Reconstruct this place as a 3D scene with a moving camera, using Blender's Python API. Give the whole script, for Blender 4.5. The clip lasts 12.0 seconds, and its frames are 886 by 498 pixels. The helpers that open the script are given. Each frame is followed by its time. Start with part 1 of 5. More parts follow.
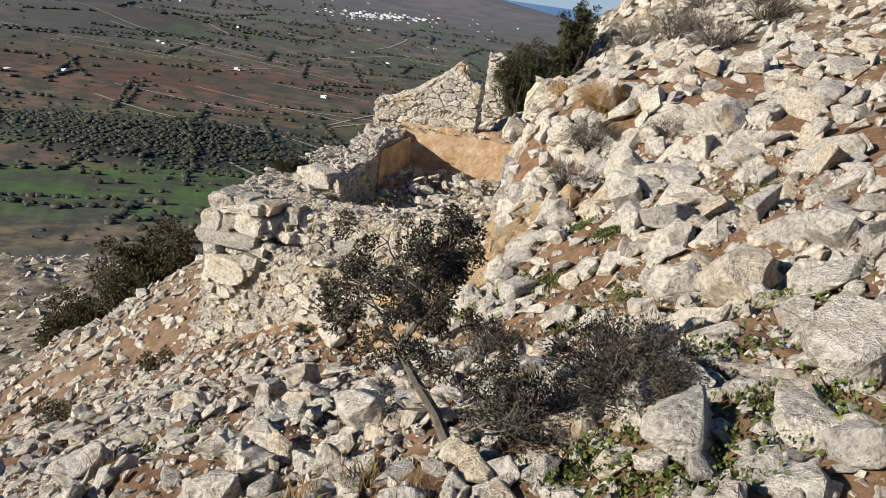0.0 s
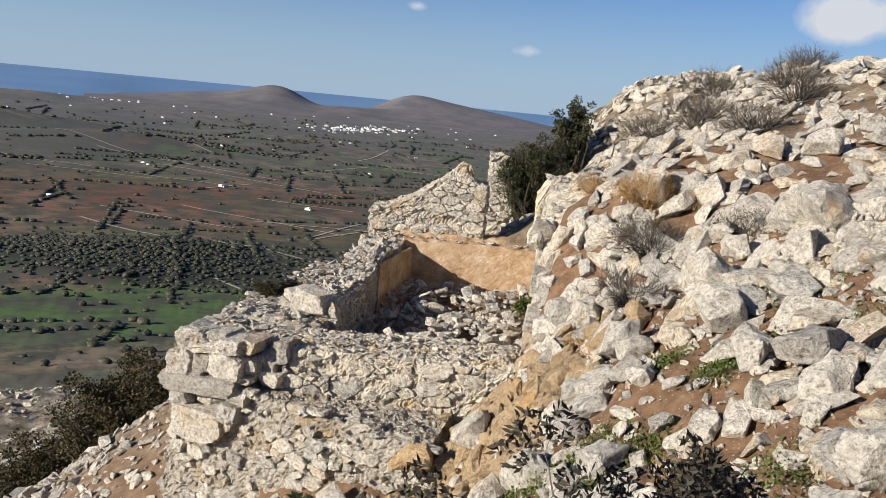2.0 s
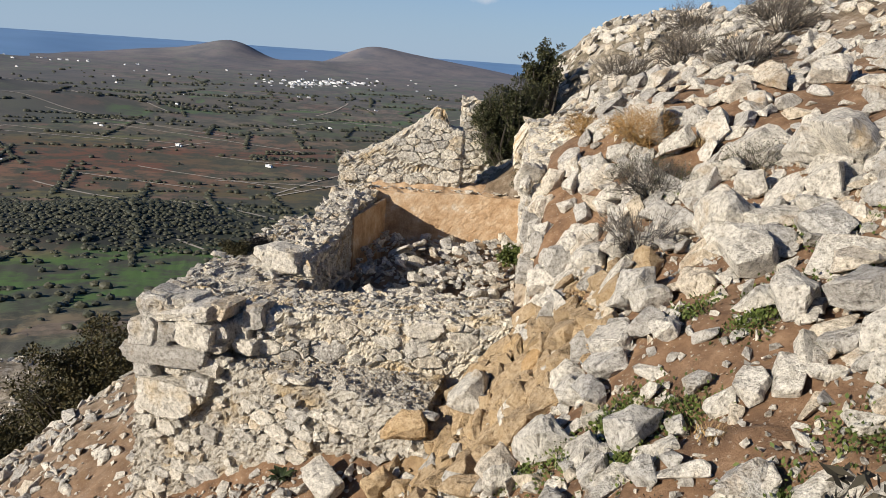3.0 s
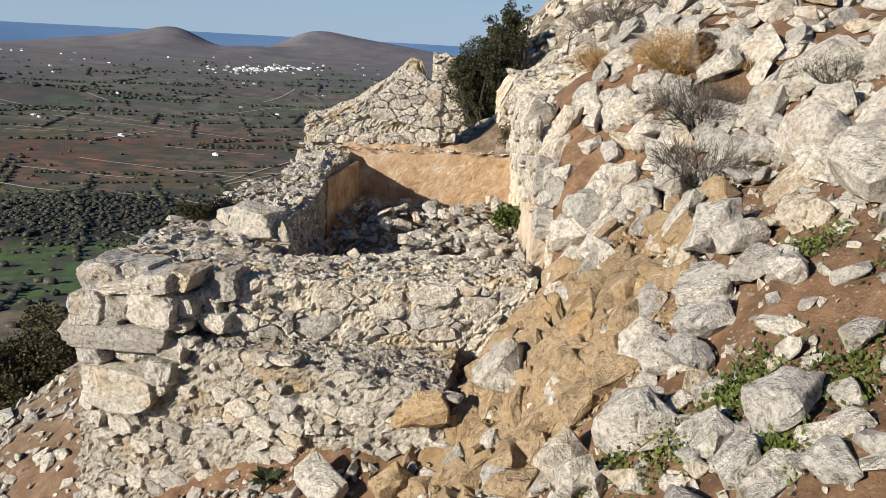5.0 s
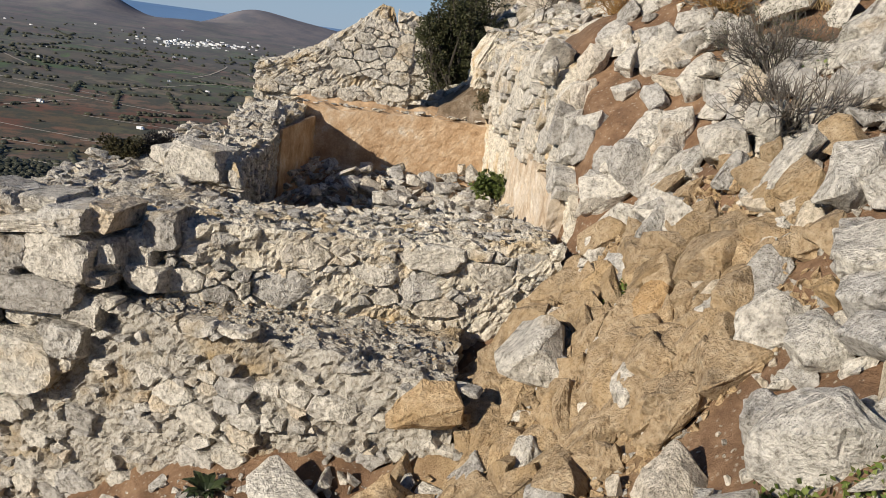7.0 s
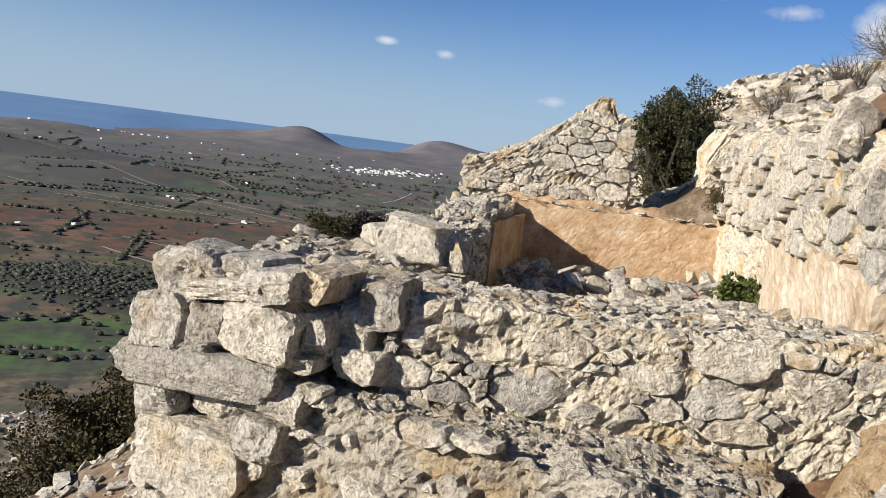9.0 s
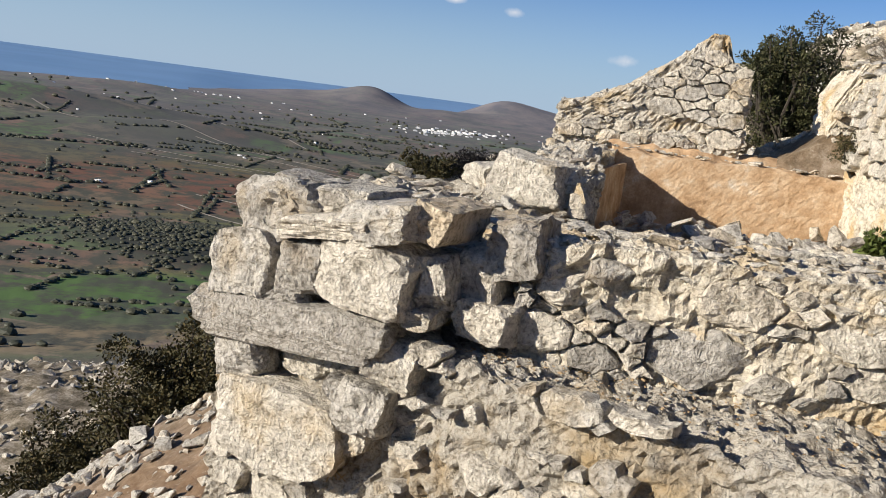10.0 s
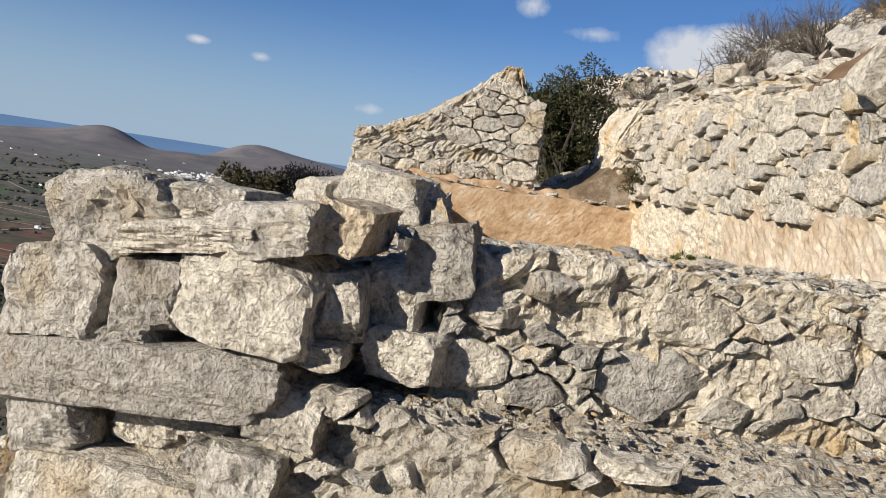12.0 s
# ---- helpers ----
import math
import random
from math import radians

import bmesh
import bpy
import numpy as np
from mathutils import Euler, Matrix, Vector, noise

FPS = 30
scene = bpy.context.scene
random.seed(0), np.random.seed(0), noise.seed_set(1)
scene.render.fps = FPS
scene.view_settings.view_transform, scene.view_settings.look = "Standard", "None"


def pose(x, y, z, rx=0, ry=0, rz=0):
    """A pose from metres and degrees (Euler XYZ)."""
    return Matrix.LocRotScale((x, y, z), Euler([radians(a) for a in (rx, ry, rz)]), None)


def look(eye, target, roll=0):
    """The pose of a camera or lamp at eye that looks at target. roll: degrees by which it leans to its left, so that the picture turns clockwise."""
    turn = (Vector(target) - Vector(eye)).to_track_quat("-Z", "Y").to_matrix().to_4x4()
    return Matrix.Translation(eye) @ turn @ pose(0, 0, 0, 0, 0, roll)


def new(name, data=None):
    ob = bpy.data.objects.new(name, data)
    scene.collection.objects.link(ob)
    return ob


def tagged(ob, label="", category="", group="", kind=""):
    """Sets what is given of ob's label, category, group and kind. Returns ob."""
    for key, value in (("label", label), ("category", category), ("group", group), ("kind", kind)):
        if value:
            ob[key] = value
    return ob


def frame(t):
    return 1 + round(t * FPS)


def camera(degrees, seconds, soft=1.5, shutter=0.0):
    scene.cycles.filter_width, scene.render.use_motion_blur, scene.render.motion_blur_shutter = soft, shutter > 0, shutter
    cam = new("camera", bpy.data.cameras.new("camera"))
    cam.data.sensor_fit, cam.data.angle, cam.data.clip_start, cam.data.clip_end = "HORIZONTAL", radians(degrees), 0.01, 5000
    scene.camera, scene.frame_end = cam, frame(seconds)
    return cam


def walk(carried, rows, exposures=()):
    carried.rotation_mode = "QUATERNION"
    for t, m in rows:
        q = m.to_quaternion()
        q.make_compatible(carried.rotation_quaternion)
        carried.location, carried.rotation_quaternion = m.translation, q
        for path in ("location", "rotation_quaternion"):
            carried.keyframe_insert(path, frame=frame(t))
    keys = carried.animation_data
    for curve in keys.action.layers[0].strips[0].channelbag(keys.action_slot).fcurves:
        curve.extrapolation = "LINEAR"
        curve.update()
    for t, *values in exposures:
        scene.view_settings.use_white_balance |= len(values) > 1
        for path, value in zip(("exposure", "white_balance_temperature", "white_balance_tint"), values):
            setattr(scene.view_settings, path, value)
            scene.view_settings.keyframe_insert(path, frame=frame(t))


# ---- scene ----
cam = camera(57.4, 12.0, soft=0.6)
PATH = [
    (0, (-0.107, 2.006, 1.505), (-0.104, 3.907, 0.884), 8.3),
    (0.5, (-0.236, 2.535, 1.476), (-0.361, 4.437, 0.872), 5.8),
    (1, (-0.321, 3.18, 1.311), (-0.436, 5.126, 0.864), 5.9),
    (1.5, (-0.493, 3.585, 1.196), (-0.549, 5.561, 0.894), 6.1),
    (2, (-0.527, 4.019, 1.143), (-0.523, 5.985, 0.775), 5.6),
    (2.5, (-0.582, 4.278, 1.177), (-0.542, 6.223, 0.715), 4.5),
    (3, (-0.73, 4.715, 0.953), (-0.63, 6.655, 0.478), 4.2),
    (3.2, (-0.764, 4.896, 0.866), (-0.665, 6.837, 0.394), 3.9),
    (4.8, (-1.081, 5.877, 0.334), (-0.936, 7.81, -0.16), 3.0),
    (5, (-1.115, 5.977, 0.321), (-0.897, 7.9, -0.185), 3.3),
    (5.5, (-1.227, 6.226, 0.167), (-0.81, 8.121, -0.319), 4.1),
    (6, (-1.307, 6.537, -0.031), (-0.763, 8.416, -0.444), 6.0),
    (6.5, (-1.374, 7.005, -0.192), (-0.859, 8.893, -0.605), 7.2),
    (7, (-1.438, 7.353, -0.342), (-1.04, 9.246, -0.848), 8.0),
    (7.2, (-1.48, 7.516, -0.379), (-1.129, 9.429, -0.844), 8.5),
    (8.8, (-1.773, 8.34, -0.794), (-1.758, 10.318, -1.09), 7.5),
    (9, (-1.774, 8.494, -0.878), (-1.83, 10.476, -1.141), 7.6),
    (9.5, (-1.901, 8.87, -1.008), (-2.071, 10.845, -1.267), 7.7),
    (10, (-2.085, 9.182, -1.133), (-2.287, 11.136, -1.511), 7.7),
    (10.5, (-2.262, 9.531, -1.253), (-2.502, 11.453, -1.751), 5.4),
    (11, (-2.346, 9.639, -1.315), (-2.524, 11.566, -1.819), 5.1),
    (11.5, (-2.419, 9.806, -1.426), (-2.35, 11.777, -1.758), 6.8),
    (12, (-2.598, 9.835, -1.419), (-2.215, 11.789, -1.603), 8.8),
]
walk(cam, [(t, look(eye, target, roll)) for t, eye, target, roll in PATH],
     exposures=((0, 0.28), (1, 0.29), (3, 0.26), (5, 0.28), (6, 0.2), (7, 0.1), (9, 0.38), (11, 0.38), (12, 0.22)))

# ---- light: low winter sun from behind, clear sky with a few clouds ----
SUN_WAY = Vector((0.80, 0.47, -0.36)).normalized()
world = bpy.data.worlds.new("sky")
scene.world = world
world.use_nodes = True
wn, wl = world.node_tree.nodes, world.node_tree.links
sky = wn.new("ShaderNodeTexSky")
sky.sky_type, sky.sun_disc = "NISHITA", False
sky.sun_elevation = math.asin(-SUN_WAY.z)
sky.sun_rotation = math.atan2(-SUN_WAY.x, -SUN_WAY.y)
sky.altitude, sky.air_density, sky.dust_density, sky.ozone_density = 600, 1.0, 0.0, 5.0
back = wn["Background"]
back.inputs[1].default_value = 0.064
cool = wn.new("ShaderNodeMix")
cool.data_type, cool.blend_type = "RGBA", "MULTIPLY"
cool.inputs["Factor"].default_value = 1.0
cool.inputs["B"].default_value = (0.80, 0.96, 1.22, 1)
wl.new(sky.outputs[0], cool.inputs["A"])
wcoord = wn.new("ShaderNodeTexCoord")
# pale haze all round the horizon
wsep = wn.new("ShaderNodeSeparateXYZ")
wl.new(wcoord.outputs["Generated"], wsep.inputs[0])
haze_at = wn.new("ShaderNodeMapRange")
haze_at.interpolation_type = "SMOOTHSTEP"
haze_at.inputs["From Min"].default_value, haze_at.inputs["From Max"].default_value = -0.02, 0.20
haze_at.inputs["To Min"].default_value, haze_at.inputs["To Max"].default_value = 0.85, 0.0
wl.new(wsep.outputs["Z"], haze_at.inputs["Value"])
haze = wn.new("ShaderNodeMix")
haze.data_type = "RGBA"
haze.inputs["B"].default_value = (4.7, 6.3, 8.3, 1)
wl.new(haze_at.outputs[0], haze.inputs["Factor"])
wl.new(cool.outputs["Result"], haze.inputs["A"])
wl.new(haze.outputs["Result"], back.inputs[0])
wnoise = wn.new("ShaderNodeTexNoise")
wnoise.inputs["Scale"].default_value, wnoise.inputs["Detail"].default_value, wnoise.inputs["Roughness"].default_value = 17.0, 9.0, 0.62
wl.new(wcoord.outputs["Generated"], wnoise.inputs["Vector"])
cloud_sum = None
for az, el, wide, tall, amount in ((28.0, 10.2, 7.5, 2.8, 1.8), (24.5, 7.2, 4.5, 2.4, 1.4), (35.0, 11.0, 6.0, 3.0, 1.4), (4.8, 3.6, 2.6, 0.9, 0.85), (-7.4, 6.25, 1.5, 0.6, 0.75),
                                   (14.7, 12.2, 2.4, 1.6, 0.85), (19.0, 10.8, 4.0, 1.2, 0.7), (-3.2, 5.9, 1.6, 0.7, 0.65)):
    a, e = radians(az), radians(el)
    sub = wn.new("ShaderNodeVectorMath")
    sub.operation = "SUBTRACT"
    wl.new(wcoord.outputs["Generated"], sub.inputs[0])
    sub.inputs[1].default_value = (math.sin(a) * math.cos(e), math.cos(a) * math.cos(e), math.sin(e))
    mul = wn.new("ShaderNodeVectorMath")
    mul.operation = "MULTIPLY"
    wl.new(sub.outputs[0], mul.inputs[0])
    mul.inputs[1].default_value = (1 / radians(wide), 1 / radians(wide), 1 / radians(tall))
    ln = wn.new("ShaderNodeVectorMath")
    ln.operation = "LENGTH"
    wl.new(mul.outputs[0], ln.inputs[0])
    fall = wn.new("ShaderNodeMapRange")
    fall.inputs["From Min"].default_value, fall.inputs["From Max"].default_value = 1.0, 0.0
    fall.inputs["To Max"].default_value = amount
    wl.new(ln.outputs["Value"], fall.inputs["Value"])
    if cloud_sum is None:
        cloud_sum = fall.outputs[0]
    else:
        mx = wn.new("ShaderNodeMath")
        mx.operation = "MAXIMUM"
        wl.new(cloud_sum, mx.inputs[0])
        wl.new(fall.outputs[0], mx.inputs[1])
        cloud_sum = mx.outputs[0]
cadd = wn.new("ShaderNodeMath")
cadd.operation = "MULTIPLY"
wl.new(cloud_sum, cadd.inputs[0])
wl.new(wnoise.outputs["Fac"], cadd.inputs[1])
cmap = wn.new("ShaderNodeMapRange")
cmap.inputs["From Min"].default_value, cmap.inputs["From Max"].default_value = 0.19, 0.42
wl.new(cadd.outputs[0], cmap.inputs["Value"])
cloud_back = wn.new("ShaderNodeBackground")
cloud_back.inputs[0].default_value, cloud_back.inputs[1].default_value = (0.80, 0.84, 0.92, 1), 0.68
wmix = wn.new("ShaderNodeMixShader")
wl.new(cmap.outputs[0], wmix.inputs[0])
wl.new(back.outputs[0], wmix.inputs[1])
wl.new(cloud_back.outputs[0], wmix.inputs[2])
wl.new(wmix.outputs[0], wn["World Output"].inputs[0])

sun = new("sun", bpy.data.lights.new("sun", "SUN"))
sun.data.energy, sun.data.angle, sun.data.color = 6.2, radians(0.53), (1.0, 0.92, 0.815)
sun.matrix_world = look((0, 0, 20), Vector((0, 0, 20)) + SUN_WAY)


# ---- materials ----
def material(name, rough=0.9):
    m = bpy.data.materials.new(name)
    m.use_nodes = True
    n = m.node_tree.nodes
    n["Principled BSDF"].inputs["Roughness"].default_value = rough
    n["Principled BSDF"].inputs["Specular IOR Level"].default_value = 0.25
    return m, n, m.node_tree.links, n["Principled BSDF"]


def ramp(n, stops):
    r = n.new("ShaderNodeValToRGB")
    e = r.color_ramp.elements
    while len(e) < len(stops):
        e.new(0.5)
    for el, (pos, col) in zip(e, stops):
        el.position, el.color = pos, (*col, 1)
    return r


def noise_node(n, l, scale, detail=6, rough=0.6, src=None, coord="Object"):
    t = n.new("ShaderNodeTexNoise")
    t.inputs["Scale"].default_value, t.inputs["Detail"].default_value, t.inputs["Roughness"].default_value = scale, detail, rough
    if src is None:
        c = n.new("ShaderNodeTexCoord")
        src = c.outputs[coord]
    l.new(src, t.inputs["Vector"])
    return t


def mix(n, l, fac, a, b, kind="MIX"):
    m = n.new("ShaderNodeMix")
    m.data_type, m.blend_type = "RGBA", kind
    for value, sock in ((fac, m.inputs["Factor"]), (a, m.inputs["A"]), (b, m.inputs["B"])):
        if isinstance(value, (int, float)):
            sock.default_value = value
        elif isinstance(value, tuple):
            sock.default_value = (*value, 1)
        else:
            l.new(value, sock)
    return m.outputs["Result"]


def world_spot(n, l, offset=True):
    """World position, shifted a little from object to object so that alike pieces differ."""
    g = n.new("ShaderNodeNewGeometry")
    if not offset:
        return g.outputs["Position"]
    info = n.new("ShaderNodeObjectInfo")
    s = n.new("ShaderNodeVectorMath")
    s.operation = "SCALE"
    s.inputs[0].default_value = (7.0, 3.0, 5.0)
    l.new(info.outputs["Random"], s.inputs["Scale"])
    a = n.new("ShaderNodeVectorMath")
    l.new(g.outputs["Position"], a.inputs[0])
    l.new(s.outputs[0], a.inputs[1])
    return a.outputs[0]


def bump(n, l, b, height, strength, distance):
    k = n.new("ShaderNodeBump")
    k.inputs["Strength"].default_value, k.inputs["Distance"].default_value = strength, distance
    l.new(height, k.inputs["Height"])
    l.new(k.outputs[0], b.inputs["Normal"])


def stone_material(name, pale, mid, dark, stain, stain_at=0.6, random_from="Object"):
    m, n, l, b = material(name, 0.92)
    p = world_spot(n, l)
    big = noise_node(n, l, 2.2, 6, 0.6, p)
    fine = noise_node(n, l, 28, 7, 0.7, p)
    pits = noise_node(n, l, 75, 4, 0.6, p)
    col = ramp(n, [(0.31, dark), (0.46, mid), (0.62, pale)])
    l.new(fine.outputs["Fac"], col.inputs[0])
    streak = noise_node(n, l, 6, 8, 0.72, p)
    sr = ramp(n, [(stain_at - 0.06, (0, 0, 0)), (stain_at + 0.12, (1, 1, 1))])
    l.new(big.outputs["Fac"], sr.inputs[0])
    c = mix(n, l, sr.outputs[0], col.outputs[0], stain)
    wr = ramp(n, [(0.34, (0.40, 0.39, 0.385)), (0.48, (1, 1, 1))])
    l.new(streak.outputs["Fac"], wr.inputs[0])
    c = mix(n, l, 0.75, c, wr.outputs[0], "MULTIPLY")
    if random_from == "Object":
        info = n.new("ShaderNodeObjectInfo").outputs["Random"]
    else:
        info = n.new("ShaderNodeNewGeometry").outputs["Random Per Island"]
    tone = ramp(n, [(0.0, (0.62, 0.61, 0.60)), (0.25, (0.84, 0.84, 0.84)), (0.5, (1.0, 0.98, 0.93)), (0.85, (1.12, 1.09, 1.03)), (1.0, (0.97, 0.85, 0.68))])
    l.new(info, tone.inputs[0])
    c = mix(n, l, 0.85, c, tone.outputs[0], "MULTIPLY")
    spots = ramp(n, [(0.33, (0.30, 0.28, 0.25)), (0.43, (1, 1, 1))])
    l.new(pits.outputs["Fac"], spots.inputs[0])
    c = mix(n, l, 0.45, c, spots.outputs[0], "MULTIPLY")
    crack = n.new("ShaderNodeTexVoronoi")
    crack.feature = "DISTANCE_TO_EDGE"
    crack.inputs["Scale"].default_value = 7.0
    bent = n.new("ShaderNodeVectorMath")
    bent.operation = "MULTIPLY_ADD"
    l.new(streak.outputs["Color"], bent.inputs[0])
    bent.inputs[1].default_value = (0.35, 0.35, 0.35)
    l.new(p, bent.inputs[2])
    l.new(bent.outputs[0], crack.inputs["Vector"])
    cr = ramp(n, [(0.0, (0.35, 0.32, 0.28)), (0.025, (1, 1, 1))])
    l.new(crack.outputs["Distance"], cr.inputs[0])
    c = mix(n, l, 0.32, c, cr.outputs[0], "MULTIPLY")
    l.new(c, b.inputs["Base Color"])
    add = n.new("ShaderNodeMath")
    l.new(fine.outputs["Fac"], add.inputs[0])
    l.new(pits.outputs["Fac"], add.inputs[1])
    mid = noise_node(n, l, 13, 5, 0.6, p)
    add2 = n.new("ShaderNodeMath")
    add2.operation = "MULTIPLY_ADD"
    l.new(mid.outputs["Fac"], add2.inputs[0])
    add2.inputs[1].default_value = 1.4
    l.new(add.outputs[0], add2.inputs[2])
    bump(n, l, b, add2.outputs[0], 1.0, 0.026)
    return m


LIME = stone_material("limestone", (0.75, 0.71, 0.63), (0.54, 0.505, 0.44), (0.18, 0.16, 0.125), (0.46, 0.335, 0.19), 0.66)
LIME_LOOSE = stone_material("limestone_loose", (0.75, 0.71, 0.63), (0.53, 0.495, 0.425), (0.17, 0.15, 0.115), (0.40, 0.285, 0.17), 0.63, "Island")
WALL_STONE = stone_material("wall_stone", (0.76, 0.715, 0.63), (0.57, 0.53, 0.455), (0.20, 0.18, 0.14), (0.53, 0.41, 0.245), 0.62)
EARTHY_STONE = stone_material("earthy_stone", (0.58, 0.45, 0.29), (0.46, 0.335, 0.195), (0.22, 0.145, 0.08), (0.46, 0.32, 0.165), 0.55)
MORTAR = stone_material("lime_mortar", (0.77, 0.72, 0.61), (0.61, 0.555, 0.455), (0.26, 0.21, 0.14), (0.55, 0.41, 0.225), 0.57)


def plaster_material(name, stops):
    m, n, l, b = material(name, 0.95)
    p = world_spot(n, l, False)
    big = noise_node(n, l, 2.6, 9, 0.72, p)
    fine = noise_node(n, l, 40, 6, 0.7, p)
    col = ramp(n, stops)
    l.new(big.outputs["Fac"], col.inputs[0])
    f = ramp(n, [(0.3, (0.62, 0.60, 0.57)), (0.6, (0.95, 0.95, 0.95))])
    l.new(fine.outputs["Fac"], f.inputs[0])
    l.new(mix(n, l, 0.8, col.outputs[0], f.outputs[0], "MULTIPLY"), b.inputs["Base Color"])
    bump(n, l, b, fine.outputs["Fac"], 0.5, 0.012)
    return m


PLASTER = plaster_material("old_plaster", [(0.34, (0.30, 0.19, 0.105)), (0.46, (0.47, 0.315, 0.18)), (0.56, (0.57, 0.42, 0.27)), (0.66, (0.66, 0.58, 0.46))])
CREAM_PLASTER = plaster_material("cream_plaster", [(0.34, (0.33, 0.235, 0.145)), (0.46, (0.48, 0.385, 0.275)), (0.58, (0.57, 0.485, 0.375)), (0.68, (0.61, 0.55, 0.455))])


def leaf_material(name, a, b_, c_, gloss=0.6):
    m, n, l, b = material(name, gloss)
    g = n.new("ShaderNodeNewGeometry")
    r = ramp(n, [(0.0, a), (0.5, b_), (1.0, c_)])
    l.new(g.outputs["Random Per Island"], r.inputs[0])
    p = noise_node(n, l, 3.0, 4, 0.6, g.outputs["Position"])
    s = ramp(n, [(0.3, (0.42, 0.42, 0.42)), (0.65, (0.98, 0.93, 0.85))])
    l.new(p.outputs["Fac"], s.inputs[0])
    l.new(mix(n, l, 1.0, r.outputs[0], s.outputs[0], "MULTIPLY"), b.inputs["Base Color"])
    return m


def wood_material(name, a, b_):
    m, n, l, b = material(name, 0.9)
    g = n.new("ShaderNodeNewGeometry")
    t = noise_node(n, l, 30, 6, 0.7, g.outputs["Position"])
    r = ramp(n, [(0.3, a), (0.7, b_)])
    l.new(t.outputs["Fac"], r.inputs[0])
    l.new(r.outputs[0], b.inputs["Base Color"])
    bump(n, l, b, t.outputs["Fac"], 0.6, 0.01)
    return m


JUNIPER = leaf_material("juniper_leaf", (0.045, 0.045, 0.018), (0.075, 0.068, 0.025), (0.11, 0.085, 0.032))
OLIVE_LEAF = leaf_material("evergreen_leaf", (0.035, 0.042, 0.016), (0.065, 0.072, 0.03), (0.10, 0.095, 0.045))
DRY_LEAF = leaf_material("dry_shrub_leaf", (0.03, 0.028, 0.018), (0.06, 0.054, 0.037), (0.10, 0.086, 0.058))
GREEN_LEAF = leaf_material("weed_leaf", (0.06, 0.09, 0.015), (0.10, 0.14, 0.03), (0.17, 0.20, 0.06))
STRAW = leaf_material("dry_grass", (0.24, 0.17, 0.08), (0.36, 0.25, 0.11), (0.46, 0.33, 0.16))
RUST = leaf_material("rusty_dry_plant", (0.30, 0.17, 0.06), (0.42, 0.25, 0.09), (0.46, 0.32, 0.14))
GREY_TWIG = leaf_material("grey_twig", (0.05, 0.043, 0.036), (0.09, 0.077, 0.063), (0.17, 0.145, 0.115))
BLACK_TWIG = leaf_material("charred_twig", (0.014, 0.013, 0.012), (0.025, 0.022, 0.02), (0.045, 0.04, 0.035))
BARK = wood_material("weathered_bark", (0.07, 0.06, 0.047), (0.20, 0.175, 0.145))
DARK_BARK = wood_material("dark_bark", (0.035, 0.03, 0.024), (0.10, 0.085, 0.065))
ROSETTE = leaf_material("rosette_leaf", (0.02, 0.03, 0.012), (0.035, 0.05, 0.02), (0.05, 0.07, 0.03), 0.4)


